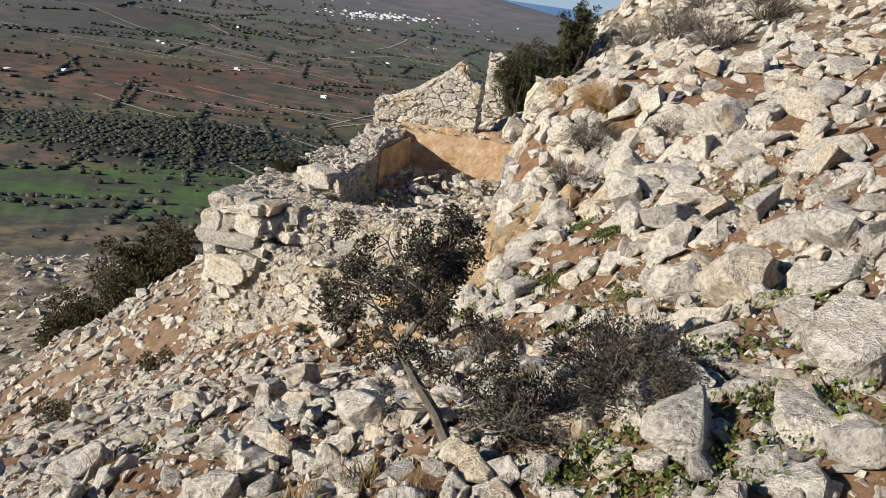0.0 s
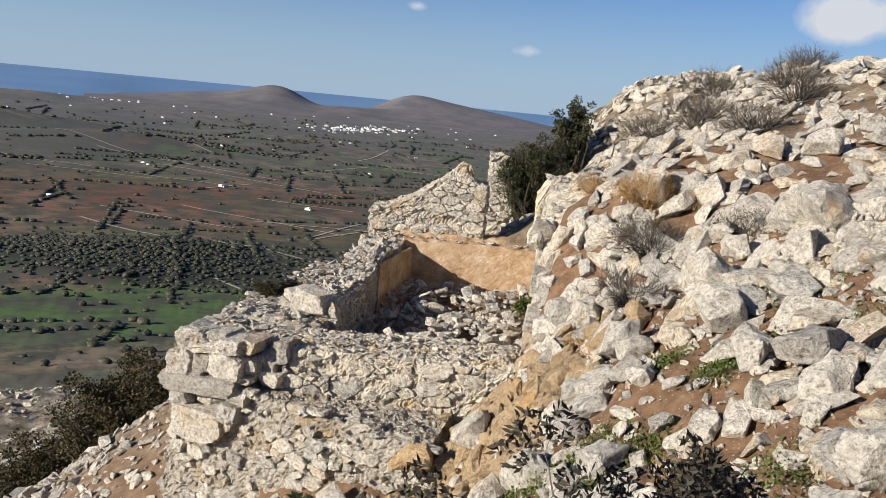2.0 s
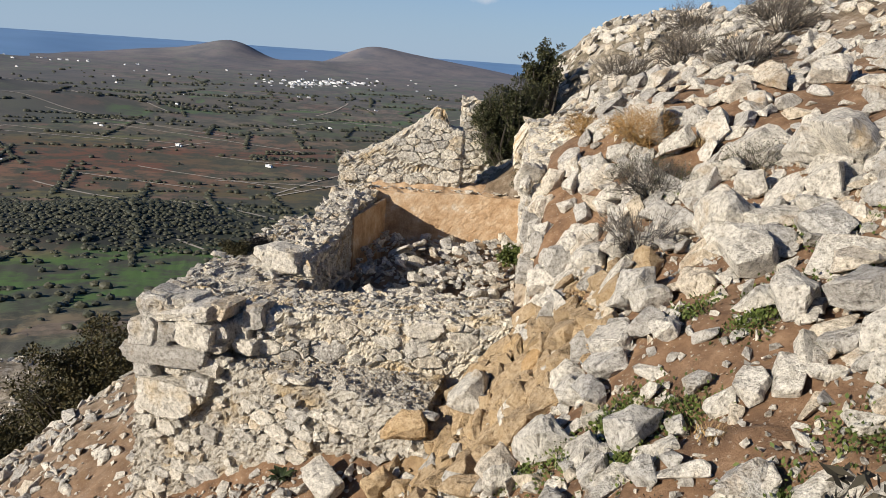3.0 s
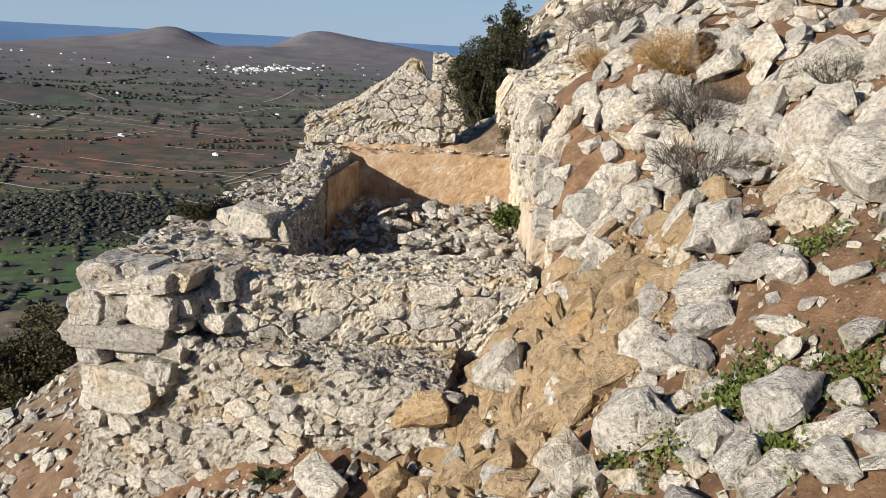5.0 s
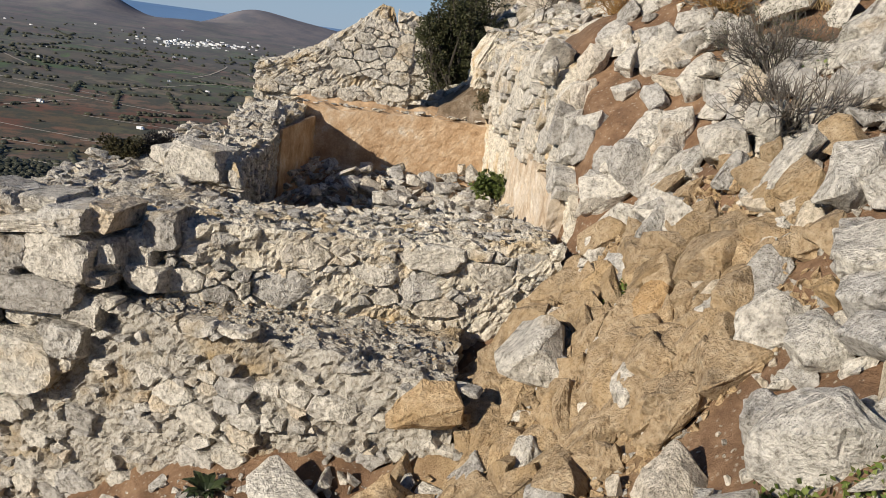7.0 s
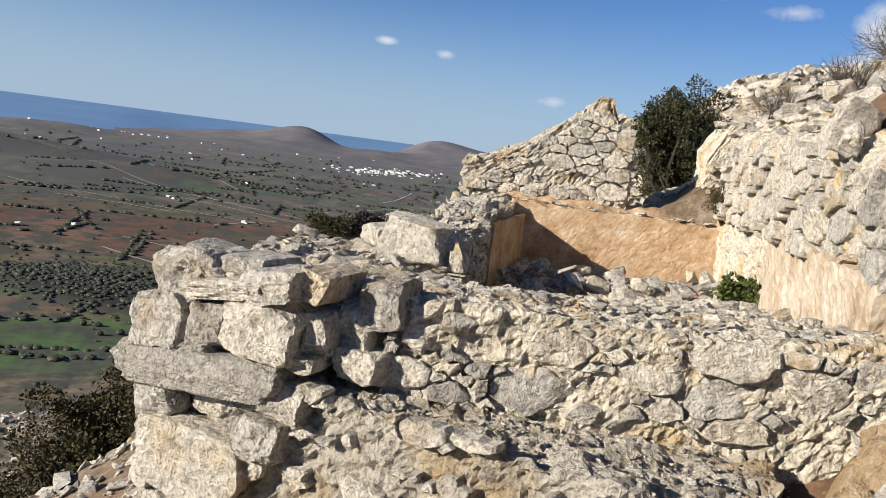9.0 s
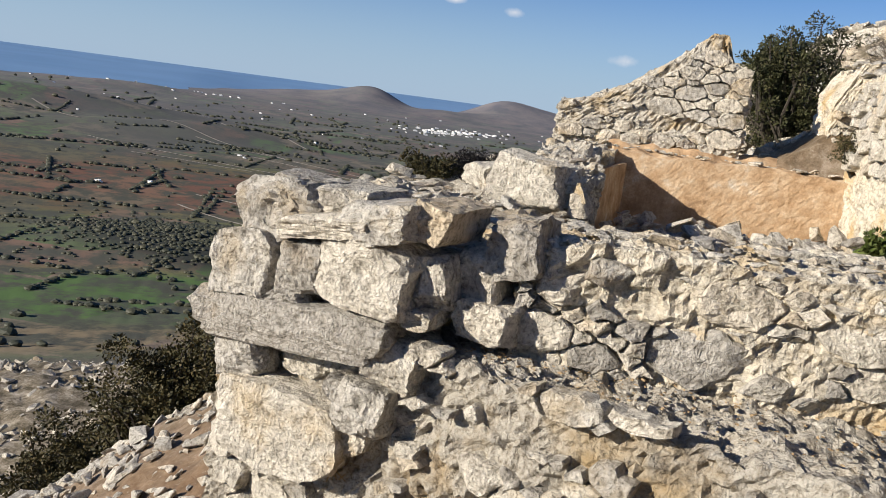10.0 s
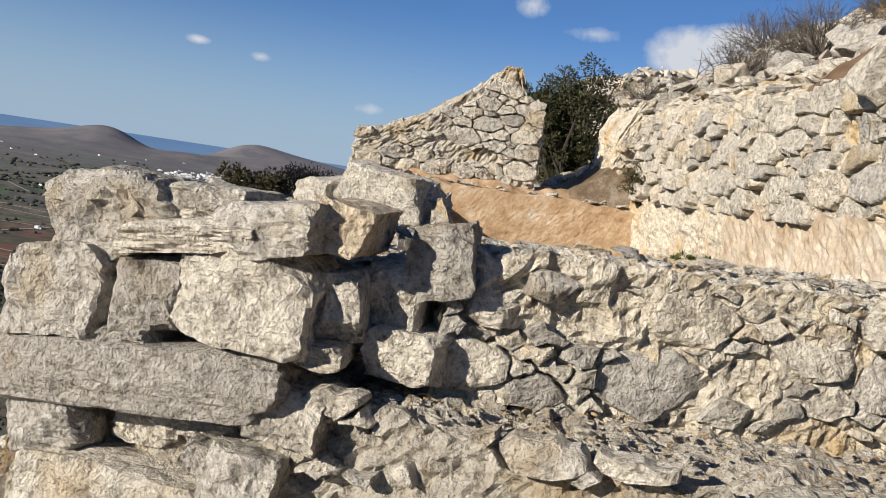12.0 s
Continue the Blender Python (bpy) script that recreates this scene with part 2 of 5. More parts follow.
def ground_material():
    m, n, l, b = material("ground", 0.97)
    p = world_spot(n, l, False)
    big = noise_node(n, l, 0.55, 6, 0.6, p)
    mid = noise_node(n, l, 6, 7, 0.7, p)
    fine = noise_node(n, l, 45, 6, 0.75, p)
    soil = ramp(n, [(0.3, (0.11, 0.064, 0.036)), (0.5, (0.20, 0.117, 0.064)), (0.68, (0.30, 0.19, 0.11))])
    l.new(mid.outputs["Fac"], soil.inputs[0])
    grit = n.new("ShaderNodeTexVoronoi")
    grit.inputs["Scale"].default_value = 26
    l.new(p, grit.inputs["Vector"])
    gr = ramp(n, [(0.0, (1, 1, 1)), (0.18, (1, 1, 1)), (0.30, (0, 0, 0))])
    l.new(grit.outputs["Distance"], gr.inputs[0])
    pick = ramp(n, [(0.48, (0, 0, 0)), (0.56, (1, 1, 1))])
    l.new(fine.outputs["Fac"], pick.inputs[0])
    gf = mix(n, l, 1.0, gr.outputs[0], pick.outputs[0], "MULTIPLY")
    near = mix(n, l, gf, soil.outputs[0], (0.39, 0.33, 0.245))
    # yellow earth and weathered rock cut away beside the ruin
    d1 = n.new("ShaderNodeVectorMath")
    d1.operation = "SUBTRACT"
    l.new(p, d1.inputs[0])
    d1.inputs[1].default_value = (0.0, 10.95, -1.7)
    d2 = n.new("ShaderNodeVectorMath")
    d2.operation = "MULTIPLY"
    l.new(d1.outputs[0], d2.inputs[0])
    d2.inputs[1].default_value = (1.2, 1.1, 0.5)
    d3 = n.new("ShaderNodeVectorMath")
    d3.operation = "LENGTH"
    l.new(d2.outputs[0], d3.inputs[0])
    dm = n.new("ShaderNodeMath")
    dm.operation = "MULTIPLY_ADD"
    l.new(big.outputs["Fac"], dm.inputs[0])
    dm.inputs[1].default_value = 0.5
    l.new(d3.outputs["Value"], dm.inputs[2])
    dmap = n.new("ShaderNodeMapRange")
    dmap.inputs["From Min"].default_value, dmap.inputs["From Max"].default_value = 0.9, 1.35
    dmap.inputs["To Min"].default_value, dmap.inputs["To Max"].default_value = 1.0, 0.0
    l.new(dm.outputs[0], dmap.inputs["Value"])
    ochre = ramp(n, [(0.3, (0.19, 0.12, 0.06)), (0.5, (0.35, 0.245, 0.13)), (0.7, (0.46, 0.35, 0.21))])
    l.new(mid.outputs["Fac"], ochre.inputs[0])
    near = mix(n, l, dmap.outputs[0], near, ochre.outputs[0])
    # pale scree on the hillside, then scrub, then fields in the valley
    flat = n.new("ShaderNodeVectorMath")
    flat.operation = "MULTIPLY"
    l.new(p, flat.inputs[0])
    flat.inputs[1].default_value = (1, 1, 0)
    rad = n.new("ShaderNodeVectorMath")
    rad.operation = "LENGTH"
    l.new(flat.outputs[0], rad.inputs[0])
    scree_n = noise_node(n, l, 1.3, 9, 0.85, p)
    scree = ramp(n, [(0.40, (0.07, 0.058, 0.034)), (0.50, (0.20, 0.165, 0.115)), (0.62, (0.44, 0.39, 0.31))])
    l.new(scree_n.outputs["Fac"], scree.inputs[0])
    m1 = n.new("ShaderNodeMapRange")
    m1.inputs["From Min"].default_value, m1.inputs["From Max"].default_value = 14, 22
    l.new(rad.outputs["Value"], m1.inputs["Value"])
    c = mix(n, l, m1.outputs[0], near, scree.outputs[0])
    stretch = n.new("ShaderNodeVectorMath")
    stretch.operation = "MULTIPLY"
    l.new(flat.outputs[0], stretch.inputs[0])
    stretch.inputs[1].default_value = (0.0075, 0.0105, 0)
    warp = noise_node(n, l, 0.004, 3, 0.5, flat.outputs[0])
    wv = n.new("ShaderNodeVectorMath")
    wv.operation = "MULTIPLY_ADD"
    l.new(warp.outputs["Color"], wv.inputs[0])
    wv.inputs[1].default_value = (0.9, 0.9, 0)
    l.new(stretch.outputs[0], wv.inputs[2])
    cell = n.new("ShaderNodeTexVoronoi")
    cell.distance = "CHEBYCHEV"
    cell.inputs["Scale"].default_value = 1.6
    l.new(wv.outputs[0], cell.inputs["Vector"])
    csep = n.new("ShaderNodeSeparateColor")
    l.new(cell.outputs["Color"], csep.inputs[0])
    fields = ramp(n, [(0.0, (0.15, 0.135, 0.095)), (0.13, (0.12, 0.15, 0.075)), (0.28, (0.13, 0.175, 0.07)), (0.42, (0.24, 0.20, 0.13)),
                      (0.56, (0.165, 0.185, 0.10)), (0.70, (0.28, 0.21, 0.14)), (0.78, (0.11, 0.20, 0.06)), (0.9, (0.25, 0.155, 0.105)), (1.0, (0.19, 0.18, 0.12))])
    fields.color_ramp.interpolation = "CONSTANT"
    l.new(csep.outputs[0], fields.inputs[0])
    # red ploughed earth in the middle of the valley
    redn = noise_node(n, l, 0.0042, 3, 0.5, flat.outputs[0])
    rband = n.new("ShaderNodeMapRange")
    rband.inputs["From Min"].default_value, rband.inputs["From Max"].default_value = 260, 60
    rd = n.new("ShaderNodeMath")
    rd.operation = "SUBTRACT"
    l.new(rad.outputs["Value"], rd.inputs[0])
    rd.inputs[1].default_value = 840
    ra = n.new("ShaderNodeMath")
    ra.operation = "ABSOLUTE"
    l.new(rd.outputs[0], ra.inputs[0])
    l.new(ra.outputs[0], rband.inputs["Value"])
    rmul = n.new("ShaderNodeMath")
    rmul.operation = "MULTIPLY"
    l.new(rband.outputs[0], rmul.inputs[0])
    rr = ramp(n, [(0.36, (0, 0, 0)), (0.46, (1, 1, 1))])
    l.new(redn.outputs["Fac"], rr.inputs[0])
    l.new(rr.outputs[0], rmul.inputs[1])
    redf = ramp(n, [(0.0, (0.21, 0.10, 0.062)), (0.4, (0.26, 0.145, 0.088)), (0.7, (0.24, 0.165, 0.105)), (0.85, (0.17, 0.12, 0.07))])
    redf.color_ramp.interpolation = "CONSTANT"
    l.new(csep.outputs[1], redf.inputs[0])
    f = mix(n, l, rmul.outputs[0], fields.outputs[0], redf.outputs[0])
    # watered meadows on the near valley floor, with a dry strip before them
    for middle, half, tone, lo_n in ((425, 85, (0.105, 0.185, 0.05), 0.40), (318, 45, (0.27, 0.21, 0.12), 0.35)):
        gd = n.new("ShaderNodeMath")
        gd.operation = "SUBTRACT"
        l.new(rad.outputs["Value"], gd.inputs[0])
        gd.inputs[1].default_value = middle
        ga = n.new("ShaderNodeMath")
        ga.operation = "ABSOLUTE"
        l.new(gd.outputs[0], ga.inputs[0])
        gm = n.new("ShaderNodeMapRange")
        gm.inputs["From Min"].default_value, gm.inputs["From Max"].default_value = half, half * 0.6
        l.new(ga.outputs[0], gm.inputs["Value"])
        gp = ramp(n, [(lo_n, (0, 0, 0)), (lo_n + 0.03, (1, 1, 1))])
        l.new(csep.outputs[2], gp.inputs[0])
        gf_ = n.new("ShaderNodeMath")
        gf_.operation = "MULTIPLY"
        l.new(gm.outputs[0], gf_.inputs[0])
        l.new(gp.outputs[0], gf_.inputs[1])
        f = mix(n, l, gf_.outputs[0], f, tone)
    scrub = noise_node(n, l, 0.035, 8, 0.75, flat.outputs[0])
    scr = ramp(n, [(0.44, (0, 0, 0)), (0.56, (1, 1, 1))])
    l.new(scrub.outputs["Fac"], scr.inputs[0])
    f = mix(n, l, scr.outputs[0], f, (0.085, 0.087, 0.06))
    # broad tracts of maquis, with the shade of clouds painted into their dark tone
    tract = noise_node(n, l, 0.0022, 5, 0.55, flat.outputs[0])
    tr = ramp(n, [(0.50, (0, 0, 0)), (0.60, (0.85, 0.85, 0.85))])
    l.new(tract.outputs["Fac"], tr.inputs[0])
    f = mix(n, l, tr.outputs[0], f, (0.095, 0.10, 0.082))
    # dense dark maquis on the valley knoll; shadow lying over it is painted in
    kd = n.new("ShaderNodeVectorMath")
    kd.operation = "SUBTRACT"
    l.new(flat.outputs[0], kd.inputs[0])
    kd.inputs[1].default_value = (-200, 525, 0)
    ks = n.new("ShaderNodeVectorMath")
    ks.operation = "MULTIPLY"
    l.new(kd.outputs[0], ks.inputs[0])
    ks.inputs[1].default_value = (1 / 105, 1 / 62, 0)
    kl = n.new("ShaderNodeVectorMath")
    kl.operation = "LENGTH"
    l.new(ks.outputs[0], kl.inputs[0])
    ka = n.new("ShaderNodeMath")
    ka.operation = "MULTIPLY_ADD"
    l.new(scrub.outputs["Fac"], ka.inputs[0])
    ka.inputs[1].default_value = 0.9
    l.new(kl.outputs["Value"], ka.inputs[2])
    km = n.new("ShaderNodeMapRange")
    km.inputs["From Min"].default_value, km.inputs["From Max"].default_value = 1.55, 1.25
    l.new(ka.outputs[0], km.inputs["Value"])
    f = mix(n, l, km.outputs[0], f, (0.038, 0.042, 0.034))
    m2 = n.new("ShaderNodeMapRange")
    m2.inputs["From Min"].default_value, m2.inputs["From Max"].default_value = 150, 300
    l.new(rad.outputs["Value"], m2.inputs["Value"])
    f = mix(n, l, 1.0, f, (0.72, 0.72, 0.74), "MULTIPLY")
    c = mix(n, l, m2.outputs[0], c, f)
    # the far hills, bare; distance haze is mixed into their colour as blue-grey
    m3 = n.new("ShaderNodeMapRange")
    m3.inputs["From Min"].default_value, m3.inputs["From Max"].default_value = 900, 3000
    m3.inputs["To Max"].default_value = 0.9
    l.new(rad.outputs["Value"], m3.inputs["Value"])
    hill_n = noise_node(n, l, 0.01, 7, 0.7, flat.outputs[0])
    hazy_hill_c = ramp(n, [(0.38, (0.115, 0.115, 0.135)), (0.62, (0.20, 0.18, 0.18))])
    l.new(hill_n.outputs["Fac"], hazy_hill_c.inputs[0])
    c = mix(n, l, m3.outputs[0], c, hazy_hill_c.outputs[0])
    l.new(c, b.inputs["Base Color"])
    hb = n.new("ShaderNodeMath")
    l.new(mid.outputs["Fac"], hb.inputs[0])
    l.new(fine.outputs["Fac"], hb.inputs[1])
    bump(n, l, b, hb.outputs[0], 0.8, 0.03)
    return m


GROUND = ground_material()


def sea_material():
    m, n, l, b = material("sea", 0.35)
    p = world_spot(n, l, False)
    t = noise_node(n, l, 0.003, 4, 0.5, p)
    r = ramp(n, [(0.35, (0.13, 0.23, 0.37)), (0.65, (0.17, 0.28, 0.43))])
    l.new(t.outputs["Fac"], r.inputs[0])
    l.new(r.outputs[0], b.inputs["Base Color"])
    return m


def white_material():
    m, n, l, b = material("whitewash", 0.8)
    t = noise_node(n, l, 0.5, 4, 0.6)
    r = ramp(n, [(0.3, (0.66, 0.65, 0.62)), (0.7, (0.76, 0.76, 0.74))])
    l.new(t.outputs["Fac"], r.inputs[0])
    l.new(r.outputs[0], b.inputs["Base Color"])
    return m


SEA, WHITE = sea_material(), white_material()
FAR_TREE = leaf_material("far_tree_leaf", (0.045, 0.052, 0.036), (0.065, 0.07, 0.045), (0.09, 0.09, 0.058))


# ---- meshes ----
def mesh_of(name, verts, faces, mats, smooth=False):
    me = bpy.data.meshes.new(name)
    me.from_pydata([tuple(v) for v in verts], [], [tuple(f) for f in faces])
    for mat in (mats if isinstance(mats, (list, tuple)) else [mats]):
        me.materials.append(mat)
    if smooth:
        me.polygons.foreach_set("use_smooth", [True] * len(me.polygons))
    me.update()
    return me


def part(name, me, parent, label="", m=None):
    ob = new(name, me)
    ob.parent = parent
    if m is not None:
        ob.matrix_basis = m
    if label:
        ob["label"] = label
    return ob


def bm_mesh(name, bm, mat):
    me = bpy.data.meshes.new(name)
    bm.to_mesh(me)
    bm.free()
    me.materials.append(mat)
    return me


def step(a, b, v):
    t = np.clip((v - a) / (b - a), 0, 1)
    return t * t * (3 - 2 * t)


# ---- the lie of the land ----
POLY = (-1.046, -0.94, 0.112, -0.016, 2.787, 0.749, 0.053, -0.379, -0.096, -0.026)
LUMPS = ((-1, 8.8, 1.2, -0.85), (-0.4, 10.5, 0.8, -0.6), (1.9, 14.5, 1.5, 0.85), (1.4, 10, 0.8, 0.03), (-2.6, 11.2, 1.3, -0.35), (2.1, 8.0, 0.8, -0.2),
         (1.2, 6.2, 1.0, -0.46), (-4, 14.4, 1.2, -0.5), (0.5, 9, 0.8, 0.06), (2.6, 18.5, 1.6, 0.45), (-0.35, 11.85, 0.5, -0.6), (0.25, 12.1, 0.4, -0.36), (0.6, 12.35, 0.4, -0.38))
FAR_R = (0, 20, 45, 90, 150, 250, 340, 420, 500, 700, 1000, 2000, 2600, 3400, 5200)
FAR_Z = (-2, -8, -14.5, -34, -58, -92, -112, -121, -127, -128, -122, -98, -88, -100, -150)
HILLS = ((-9.0, 2900, 430, 230, 7), (1.5, 3000, 320, 230, 9), (-12.0, 2950, 78, 170, 61), (-14.0, 2950, 70, 180, 14), (-16.0, 2950, 105, 190, 26), (-18.9, 2950, 100, 170, 11), (-7.2, 2750, 80, 110, 20), (-3.4, 3150, 95, 190, 54), (-0.8, 3150, 130, 200, 34),
         (3.0, 3150, 200, 210, 36), (-20.6, 575, 78, 42, 13), (-31.0, 1500, 150, 70, 24), (-27.0, 1300, 90, 50, 10), (-38, 1500, 130, 80, 20), (-28.0, 2250, 120, 80, 14), (-13, 1450, 120, 40, 9), (-19.5, 1330, 90, 36, 9), (-23, 1300, 70, 40, 9))


def land(x, y):
    """Height of the ground; takes arrays."""
    x, y = np.asarray(x, float), np.asarray(y, float)
    xc, yc = np.clip(x, -7, 7), np.clip(y, -3, 24)
    # the path's stretch of the slope is steeper than the rest
    yc = np.where(yc < 12.6, np.maximum((yc - 2.05) / 0.8373, -3), yc)
    u, v = xc / 5, (yc - 8) / 8
    z = np.zeros_like(u)
    k = 0
    for i in range(4):
        for j in range(4 - i):
            z = z + POLY[k] * u**i * v**j
            k += 1
    for cx, cy, s, h in LUMPS:
        z = z + h * np.exp(-((xc - cx) ** 2 + (yc - cy) ** 2) / (2 * s * s))
    z = z + np.where(x < 0, 0.5, 0.15) * (x - xc) - 0.25 * np.maximum(y - 24, 0) - 0.1 * np.minimum(y + 3, 0)
    mound = 3.0 - 4 * ((np.abs(x - 12) / 8) ** 4 + (np.abs(y - 37) / 6) ** 4)
    z = np.maximum(z, np.maximum(mound, -60))
    r, az = np.hypot(x, y), np.degrees(np.arctan2(x, y))
    far = np.interp(r, FAR_R, FAR_Z)
    for ha, hr, wx, wy, hz in HILLS:
        ux, uy = math.sin(radians(ha)), math.cos(radians(ha))
        along, across = x * ux + y * uy - hr, x * uy - y * ux
        far = far + hz * np.exp(-(along**2) / (2 * wy * wy) - across**2 / (2 * wx * wx))
    r0 = 20 + 30 * step(-8, 12, az) * (az < 170)
    shoulder = 2.0 * np.exp(-((x + 6.8) ** 2 + (y - 18.8) ** 2) / 18.0)
    return z + (far - z) * step(0, 1, (r - r0) / 26) + shoulder


def room_left(y):
    return -1.92 + 0.133 * (y - 13.2)


def room_right(y):
    return 0.42 + 0.163 * (y - 12.4)


def floor_at(x, y):
    """The ground with the sunken floor of the ruined room."""
    z = land(x, y)
    inside = step(-0.25, 0.05, x - room_left(y)) * step(-0.25, 0.05, room_right(y) - x) * step(12.45, 12.8, y) * step(19.2, 18.8, y)
    rough = np.zeros_like(z)
    for f, amp in ((0.9, 0.06), (2.3, 0.04), (5.5, 0.028), (11.0, 0.014)):
        for k in range(3):
            th = 2.1 * k + f
            rough = rough + amp / 2 * np.sin(f * (x * math.cos(th) + y * math.sin(th)) * 2 + 3 * np.sin(f * 0.7 * (y * math.cos(th) - x * math.sin(th))) + k)
    r = np.hypot(x, y)
    rough = rough * (1 + 3 * step(25, 70, r)) * (1 - step(400, 900, r))
    return z + (np.minimum(z, -2.4) - z) * inside + rough


GX, GY, GS = -36.0, -4.0, 0.1
TABLE = floor_at(*np.meshgrid(GX + GS * np.arange(570), GY + GS * np.arange(660))).tolist()


def gz(x, y):
    """Height of the ground at one place, from a table where it is close by."""
    u, v = (x - GX) / GS, (y - GY) / GS
    if not (0 <= u < 568 and 0 <= v < 658):
        return float(floor_at(x, y))
    i, j = int(u), int(v)
    u, v = u - i, v - j
    a, b = TABLE[j], TABLE[j + 1]
    return (a[i] * (1 - u) + a[i + 1] * u) * (1 - v) + (b[i] * (1 - u) + b[i + 1] * u) * v


def tilt(x, y):
    """Slope of the ground as the normal there."""
    e = 0.15
    return Vector((gz(x - e, y) - gz(x + e, y), gz(x, y - e) - gz(x, y + e), 2 * e)).normalized()


def build_ground():
    rings, spokes = 470, 640
    r = 0.35 * (5050 / 0.35) ** (np.arange(rings) / (rings - 1))
    # spokes lie close together in the half that is seen
    s = np.linspace(-1, 1, spokes, endpoint=False)
    a = np.pi * (0.32 * s + 0.68 * s**3)
    R, A = np.meshgrid(r, a, indexing="ij")
    X, Y = R * np.sin(A), R * np.cos(A) + 5.0 * np.exp(-R / 60)
    Z = floor_at(X, Y)
    verts = np.stack([X, Y, Z], -1).reshape(-1, 3)
    i, j = np.meshgrid(np.arange(rings - 1), np.arange(spokes), indexing="ij")
    jn = (j + 1) % spokes
    faces = np.stack([i * spokes + j, (i + 1) * spokes + j, (i + 1) * spokes + jn, i * spokes + jn], -1).reshape(-1, 4)
    verts = np.vstack([verts, [[0, 5, gz(0, 5)]]])
    me = bpy.data.meshes.new("ground")
    tri = [(len(verts) - 1, k, (k + 1) % spokes) for k in range(spokes)]
    me.from_pydata(verts.tolist(), [], faces.tolist() + tri)
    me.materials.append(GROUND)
    me.polygons.foreach_set("use_smooth", [True] * len(me.polygons))
    me.update()
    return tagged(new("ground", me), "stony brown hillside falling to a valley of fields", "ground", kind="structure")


build_ground()


def build_sea():
    a = np.radians(np.linspace(-60, 40, 61))
    verts, faces = [], []
    for k, t in enumerate(a):
        f = float(step(-24, -20, math.degrees(t)))
        for r, z in ((2300 + 1000 * f, -92 - 8 * f), (3200 + 700 * f, -78 - 3 * f), (4960, -47.5)):
            verts.append((r * math.sin(t), r * math.cos(t), z))
        if k:
            for q in range(2):
                i = 3 * (k - 1) + q
                faces.append((i, i + 3, i + 4, i + 1))
    return tagged(new("water", mesh_of("water", verts, faces, SEA, True)), "calm blue sea beyond the coast", "sea", kind="structure")


build_sea()


# ---- rocks ----
def any_way(rnd):
    return Vector((rnd.gauss(0, 1), rnd.gauss(0, 1), rnd.gauss(0, 1))).normalized()


def rock_mesh(name, seed, mat, points=15, cuts=1, flat=0.75, rough=0.05):
    """An angular limestone block about 1 across: a hull of scattered points, bevelled and roughened."""
    rnd = random.Random(seed)
    bm = bmesh.new()
    for _ in range(points):
        d = Vector((rnd.gauss(0, 1), rnd.gauss(0, 1), rnd.gauss(0, 1))).normalized()
        d = Vector([math.copysign(abs(c) ** 0.7, c) for c in d]) * rnd.uniform(0.42, 0.56)
        bm.verts.new((d.x * rnd.uniform(0.85, 1.1), d.y * 0.85, d.z * flat))
    out = bmesh.ops.convex_hull(bm, input=bm.verts)
    bmesh.ops.delete(bm, geom=[g for g in out["geom_interior"] if isinstance(g, bmesh.types.BMVert)], context="VERTS")
    if cuts < 0:
        bmesh.ops.dissolve_limit(bm, angle_limit=0.3, verts=bm.verts, edges=bm.edges)
        bmesh.ops.bevel(bm, geom=list(bm.edges), offset=0.03, segments=1, affect="EDGES", clamp_overlap=True)
    if cuts > 0:
        bmesh.ops.dissolve_limit(bm, angle_limit=0.25, verts=bm.verts, edges=bm.edges)
        bmesh.ops.bevel(bm, geom=list(bm.edges), offset=0.02, segments=1, affect="EDGES", clamp_overlap=True)
        bmesh.ops.triangulate(bm, faces=bm.faces)
        bmesh.ops.subdivide_edges(bm, edges=[e for e in bm.edges if e.calc_length() > 0.22 / cuts], cuts=cuts, use_grid_fill=False)
        bmesh.ops.triangulate(bm, faces=bm.faces)
        off = Vector((seed * 3.7, seed * 1.3, 0))
        for v in bm.verts:
            v.co += (noise.noise_vector(v.co * 4 + off) + 0.5 * noise.noise_vector(v.co * 11 + off)) * rough
    bmesh.ops.recalc_face_normals(bm, faces=bm.faces)
    return bm_mesh(name, bm, mat)


BOULDERS = [rock_mesh("boulder", 10 + k, LIME, 16, 2, 0.62 + 0.05 * (k % 5)) for k in range(12)]
EARTHY = [rock_mesh("earthy_boulder", 40 + k, EARTHY_STONE, 15, 2, 0.7) for k in range(4)]
MEDIUM = [rock_mesh("stone", 60 + k, LIME, 13, 1, 0.55 + 0.05 * (k % 5)) for k in range(12)]
PEBBLES = [rock_mesh("pebble", 90 + k, LIME_LOOSE, 9, 0, 0.6) for k in range(14)]
CHUNKS = [rock_mesh("chunk", 120 + k, LIME_LOOSE, 12, 1, 0.6) for k in range(10)]
RND = random.Random(5)


def resting(x, y, size, sink=0.28, lean=14, rnd=RND, z=None):
    """Pose of a rock lying on the slope."""
    up = tilt(x, y)
    turn = up.to_track_quat("Z", "Y").to_matrix().to_4x4()
    own = pose(0, 0, 0, rnd.uniform(-lean, lean), rnd.uniform(-lean, lean), rnd.uniform(0, 360))
    h = gz(x, y) if z is None else z
    return Matrix.Translation((x, y, h + size[2] * (0.32 - sink))) @ turn @ own @ Matrix.Diagonal((size[0], size[1], size[2], 1))


def boulder(x, y, w, h, earthy=False, label="", z=None):
    pool = EARTHY if earthy else BOULDERS
    ob = new("rock", RND.choice(pool))
    w *= 1.12
    ob.matrix_basis = resting(x, y, (w, w * RND.uniform(0.75, 1.0), max(h, 0.6 * w) * 1.35), 0.03, z=z)
    return tagged(ob, label or ("ochre-stained limestone block half buried in earth" if earthy else "pale angular limestone boulder resting on the slope"), "rock", "boulders on the slope")


